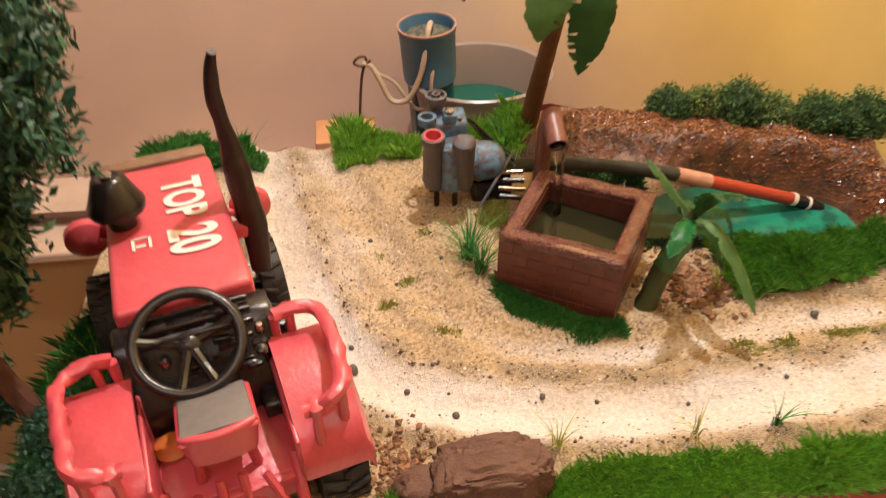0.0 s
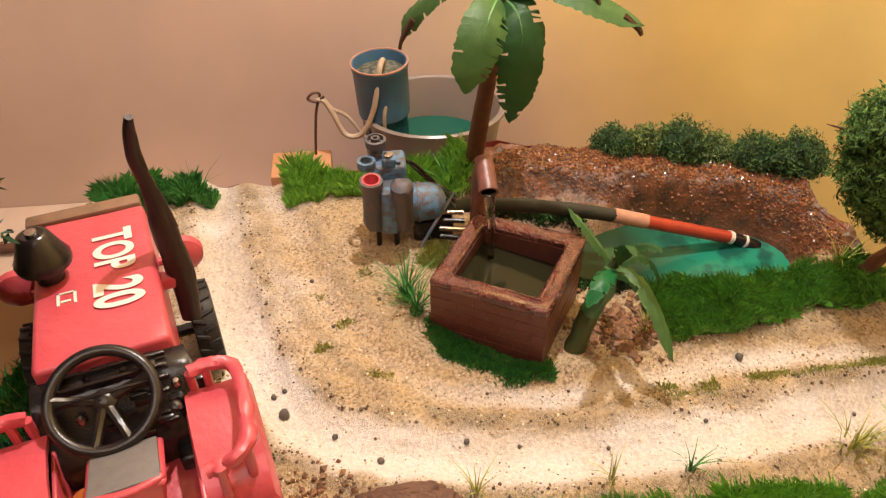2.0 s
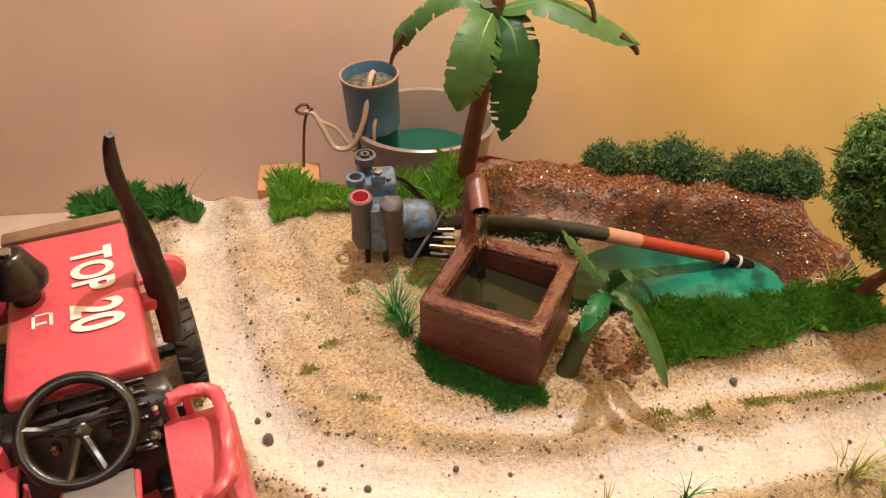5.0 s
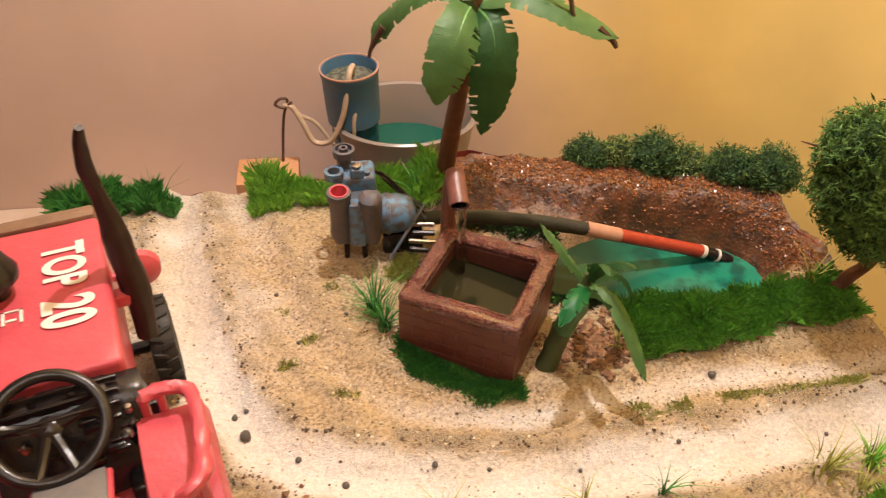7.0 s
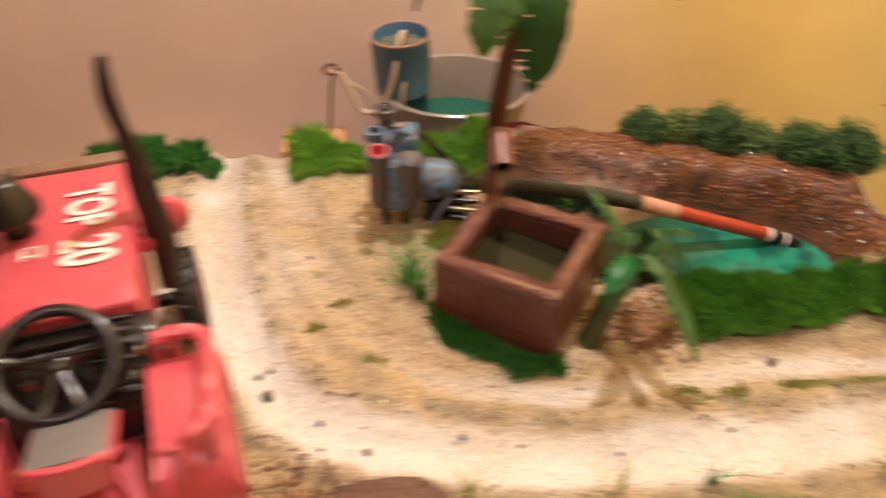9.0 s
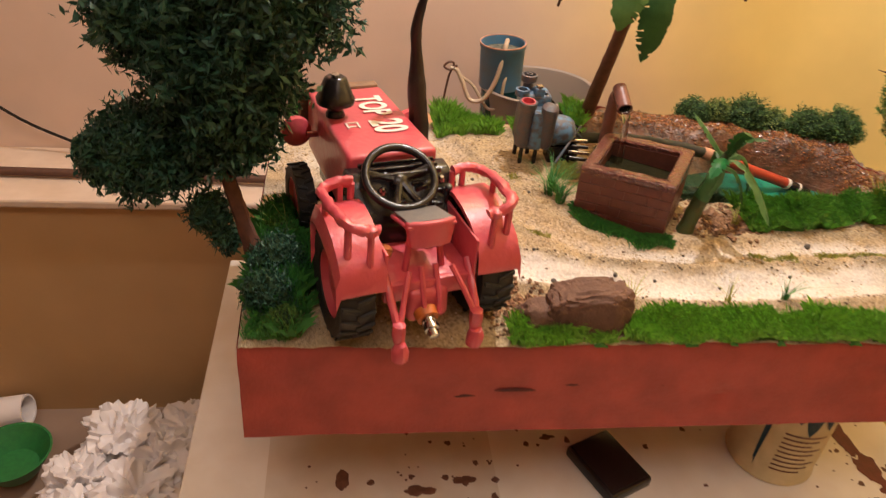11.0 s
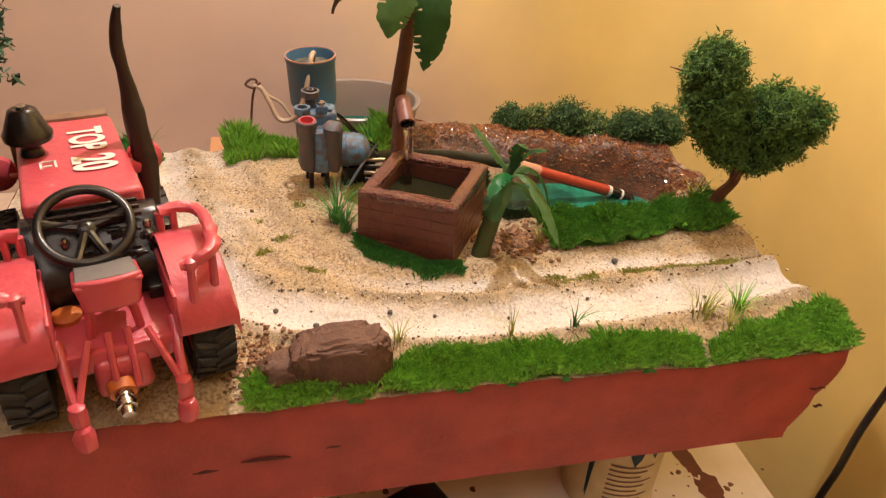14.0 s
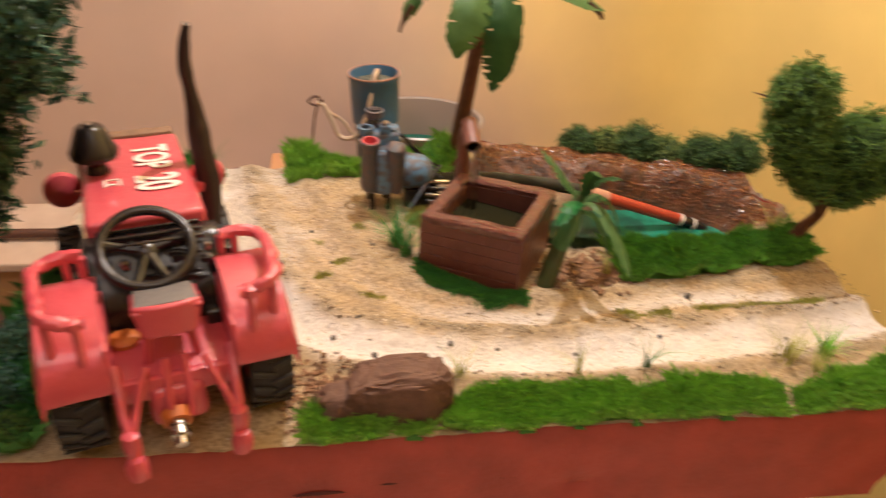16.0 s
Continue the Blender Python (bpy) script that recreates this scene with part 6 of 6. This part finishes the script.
for k, (x, y, rx, ry, m) in enumerate(((-0.32, 0.95, 0.10, 0.26, STAIN), (-0.28, 0.55, 0.14, 0.18, STAIN), (-0.20, 0.25, 0.12, 0.12, STAIN), (-4.9, 0.45, 0.22, 0.10, SPLASH), (-4.45, 0.55, 0.16, 0.10, SPLASH), (-3.55, 1.05, 0.12, 0.06, SPLASH), (-3.35, 1.0, 0.05, 0.06, SPLASH), (-5.3, 0.3, 0.14, 0.05, SPLASH), (-4.2, 0.35, 0.05, 0.08, SPLASH), (-5.6, 0.6, 0.1, 0.2, SPLASH), (-0.12, 1.35, 0.04, 0.09, SPLASH), (-2.1, 0.4, 0.04, 0.03, SPLASH), (-3.7, 0.1, 0.05, 0.03, SPLASH), (-6.2, 0.3, 0.1, 0.06, SPLASH))):
    stain(x, y, rx * (1 if m is STAIN else 0.6), ry * (1 if m is STAIN else 0.6), k * 3.1, m)
rs = random.Random(77)
vs, fs = [], []
for _ in range(110):
    x, y, r = rs.choice((rs.gauss(-4.6, 0.6), rs.gauss(-0.5, 0.3), rs.uniform(-6.6, 0.1))), rs.uniform(-0.2, 1.5), rs.choice((0.01, 0.014, 0.02, 0.034))
    k = len(vs)
    vs += [(x + r * rs.uniform(0.6, 1.3) * math.cos(a), y + r * rs.uniform(0.6, 1.3) * math.sin(a), -2.2462) for a in np.linspace(0, 2 * math.pi, 8, endpoint=False)]
    fs.append(tuple(range(k, k + 8)))
tagged(quad_mesh("paint_splatter", vs, fs, SPLASH, (-3.0, 0.6, -2.2462)), "small brown paint spatters on the tabletop", "paint stain", kind="stuff")
PAPER = mat("stained_paper", (0.72, 0.63, 0.53), (0.62, 0.5, 0.38), 0.8, scale=25, bump=0.2)
solo("paper_sheet", box(-6.3, -4.15, -1.2, 1.5, -2.249, -2.2475), PAPER, (-5.2, 0.2, -2.25), "stained pale paper sheet lying on the table", "paper", smooth=False)


def paint_can(x, y, r, h, label, band, group):
    can = thing("paint_can", (x, y, -2.25), label, "paint can", group)
    z = -2.25
    part("can_body", lathe([(0, z), (r, z), (r + 0.015, z + 0.02), (r, z + 0.04), (r, z + h - 0.05), (r + 0.02, z + h - 0.03), (r + 0.02, z + h), (r - 0.03, z + h), (r - 0.04, z + h - 0.06), (0, z + h - 0.06)], 40, at(x, y, 0)), band, can)
    return can


can = paint_can(-1.26, 0.78, 0.42, 1.28, "tin paint can with a cream label and blue drips", CANM, "cans under the slab")
part("wet_lid", lathe([(0, -1.03), (0.375, -1.03), (0.375, -1.01), (0, -1.008)], 30, at(-1.26, 0.78, 0)), PAINTBLUE, can, "lid smeared with dried blue paint")
for a, w, d in ((262, 0.13, 0.46), (246, 0.07, 0.38), (281, 0.10, 0.40), (214, 0.03, 1.1), (300, 0.06, 0.33)):
    bm = bmesh.new()
    rows = []
    for i in range(7):
        u = i / 6 - 0.5
        ang = radians(a) + u * 2 * w / 0.42
        dd = d * (1 - (2 * u) ** 2 * 0.75) * (1 + 0.4 * noise.noise((i * 0.9, a, 0)))
        rows.append([bm.verts.new((-1.26 + rr * math.cos(ang), 0.78 + rr * math.sin(ang), zz)) for rr, zz in ((0.448, -0.985), (0.449, -1.02), (0.434, -1.05), (0.434, -1.02 - dd))])
    for p0, p1 in zip(rows, rows[1:]):
        for i in range(3):
            bm.faces.new((p0[i], p0[i + 1], p1[i + 1], p1[i]))
    bmesh.ops.solidify(bm, geom=bm.faces[:], thickness=0.008)
    part("paint_drip", bm, PAINTBLUE, can, "dried blue paint drip")
for k in range(9):
    ang0, ang1 = radians(235), radians(235 + 55 - (k % 3) * 8)
    bm = bmesh.new()
    z = -1.55 - k * 0.06
    va = [[bm.verts.new((-1.26 + 0.4245 * math.cos(ang0 + (ang1 - ang0) * i / 8), 0.78 + 0.4245 * math.sin(ang0 + (ang1 - ang0) * i / 8), zz)) for i in range(9)] for zz in (z, z - 0.022)]
    for i in range(8):
        bm.faces.new((va[0][i], va[0][i + 1], va[1][i + 1], va[1][i]))
    part("label_bar", bm, SPLASH, can, "printed line on the label")
for x, y in ((-5.6, 3.0), (-0.9, 2.6)):
    paint_can(x, y, 0.42, 1.30, "plain white plastic pail under the slab", WHITE, "cans under the slab")
adapter = thing("black_box", (-3.04, 0.62, -2.25), "flat black plastic box lying on the table", "plastic box")
bk = at(-3.04, 0.62, 0) @ Matrix.Rotation(radians(-66), 4, "Z")
part("case", box(-0.34, 0.34, -0.26, 0.26, -2.25, -2.12, 0.03, 3, bk), BLACK, adapter)
part("cover", box(-0.31, 0.31, -0.23, 0.23, -2.121, -2.105, 0.01, 2, bk), BLACK, adapter)
solo("black_cable", tube([(1.1, 0.40, -0.6), (0.8, 0.27, -1.28), (0.8, 0.28, -1.85), (0.8, 0.31, -2.37), (0.8, 0.28, -3.04), (0.85, 0.2, -5.15)], 0.035, 8, 6), BLACK, (0.85, 0.2, -5.2), "black cable hanging beside the table", "cable")
SACK = mat("dark_sack", (0.05, 0.045, 0.03), (0.09, 0.08, 0.05), 0.8, scale=30, bump=0.5)
bm = bmesh.new()
bmesh.ops.create_icosphere(bm, subdivisions=4, radius=1)
for v in bm.verts:
    v.co = Vector((1.15 + v.co.x * 0.3, 0.15 + v.co.y * 0.45, -4.0 + v.co.z * 1.25)) + v.co * 0.3 * noise.noise(v.co * 2)
solo("dark_sack", bm, SACK, (1.15, 0.15, -5.2), "dark crumpled sack on the floor", "sack")
BAG = mat("white_plastic_bag", (0.85, 0.78, 0.75), (0.78, 0.70, 0.67), 0.4, scale=40, bump=0.3)
for k, (x, y, r) in enumerate(((-8.55, 3.3, 0.5), (-8.0, 3.0, 0.45), (-8.9, 2.6, 0.42), (-8.2, 2.3, 0.5), (-7.7, 3.4, 0.42), (-8.7, 1.7, 0.6))):
    bm = bmesh.new()
    bmesh.ops.create_icosphere(bm, subdivisions=5, radius=1)
    for v in bm.verts:
        c = v.co.copy()
        rg = 1 - abs(noise.noise(c * 1.6 + Vector((k * 3, 0, 0)))) * 1.1 + 0.35 * (1 - abs(noise.noise(c * 4 + Vector((k, 5, 0)))) * 2)
        v.co = Vector((x, y, -4.75)) + Vector((c.x * rg * r, c.y * rg * r, max(-0.45, c.z * rg * r * 0.9)))
    solo("plastic_bag", bm, BAG, (x, y, -5.2), "crumpled white plastic bag on the floor", "plastic bag", "bags on the floor")
GREENB = mat("green_plastic", (0.03, 0.20, 0.05), (0.02, 0.14, 0.04), 0.4)
solo("green_bowl", lathe([(0, -5.2), (0.3, -5.2), (0.5, -4.85), (0.47, -4.85), (0.28, -5.14), (0, -5.14)], 28, at(-9.9, 3.1, 0.2)), GREENB, (-9.9, 3.1, -5.0), "green plastic bowl among the bags", "bowl")
solo("grey_pipe_piece", lathe([(0.0, 0), (0.22, 0), (0.22, 0.9), (0.19, 0.9), (0.19, 0.05), (0.0, 0.05)], 24, at(-10.9, 4.0, -4.98) @ Matrix.Rotation(radians(80), 4, "Y")), BAG, (-10.5, 4.0, -5.2), "pale plastic pipe piece lying on the floor", "pipe")
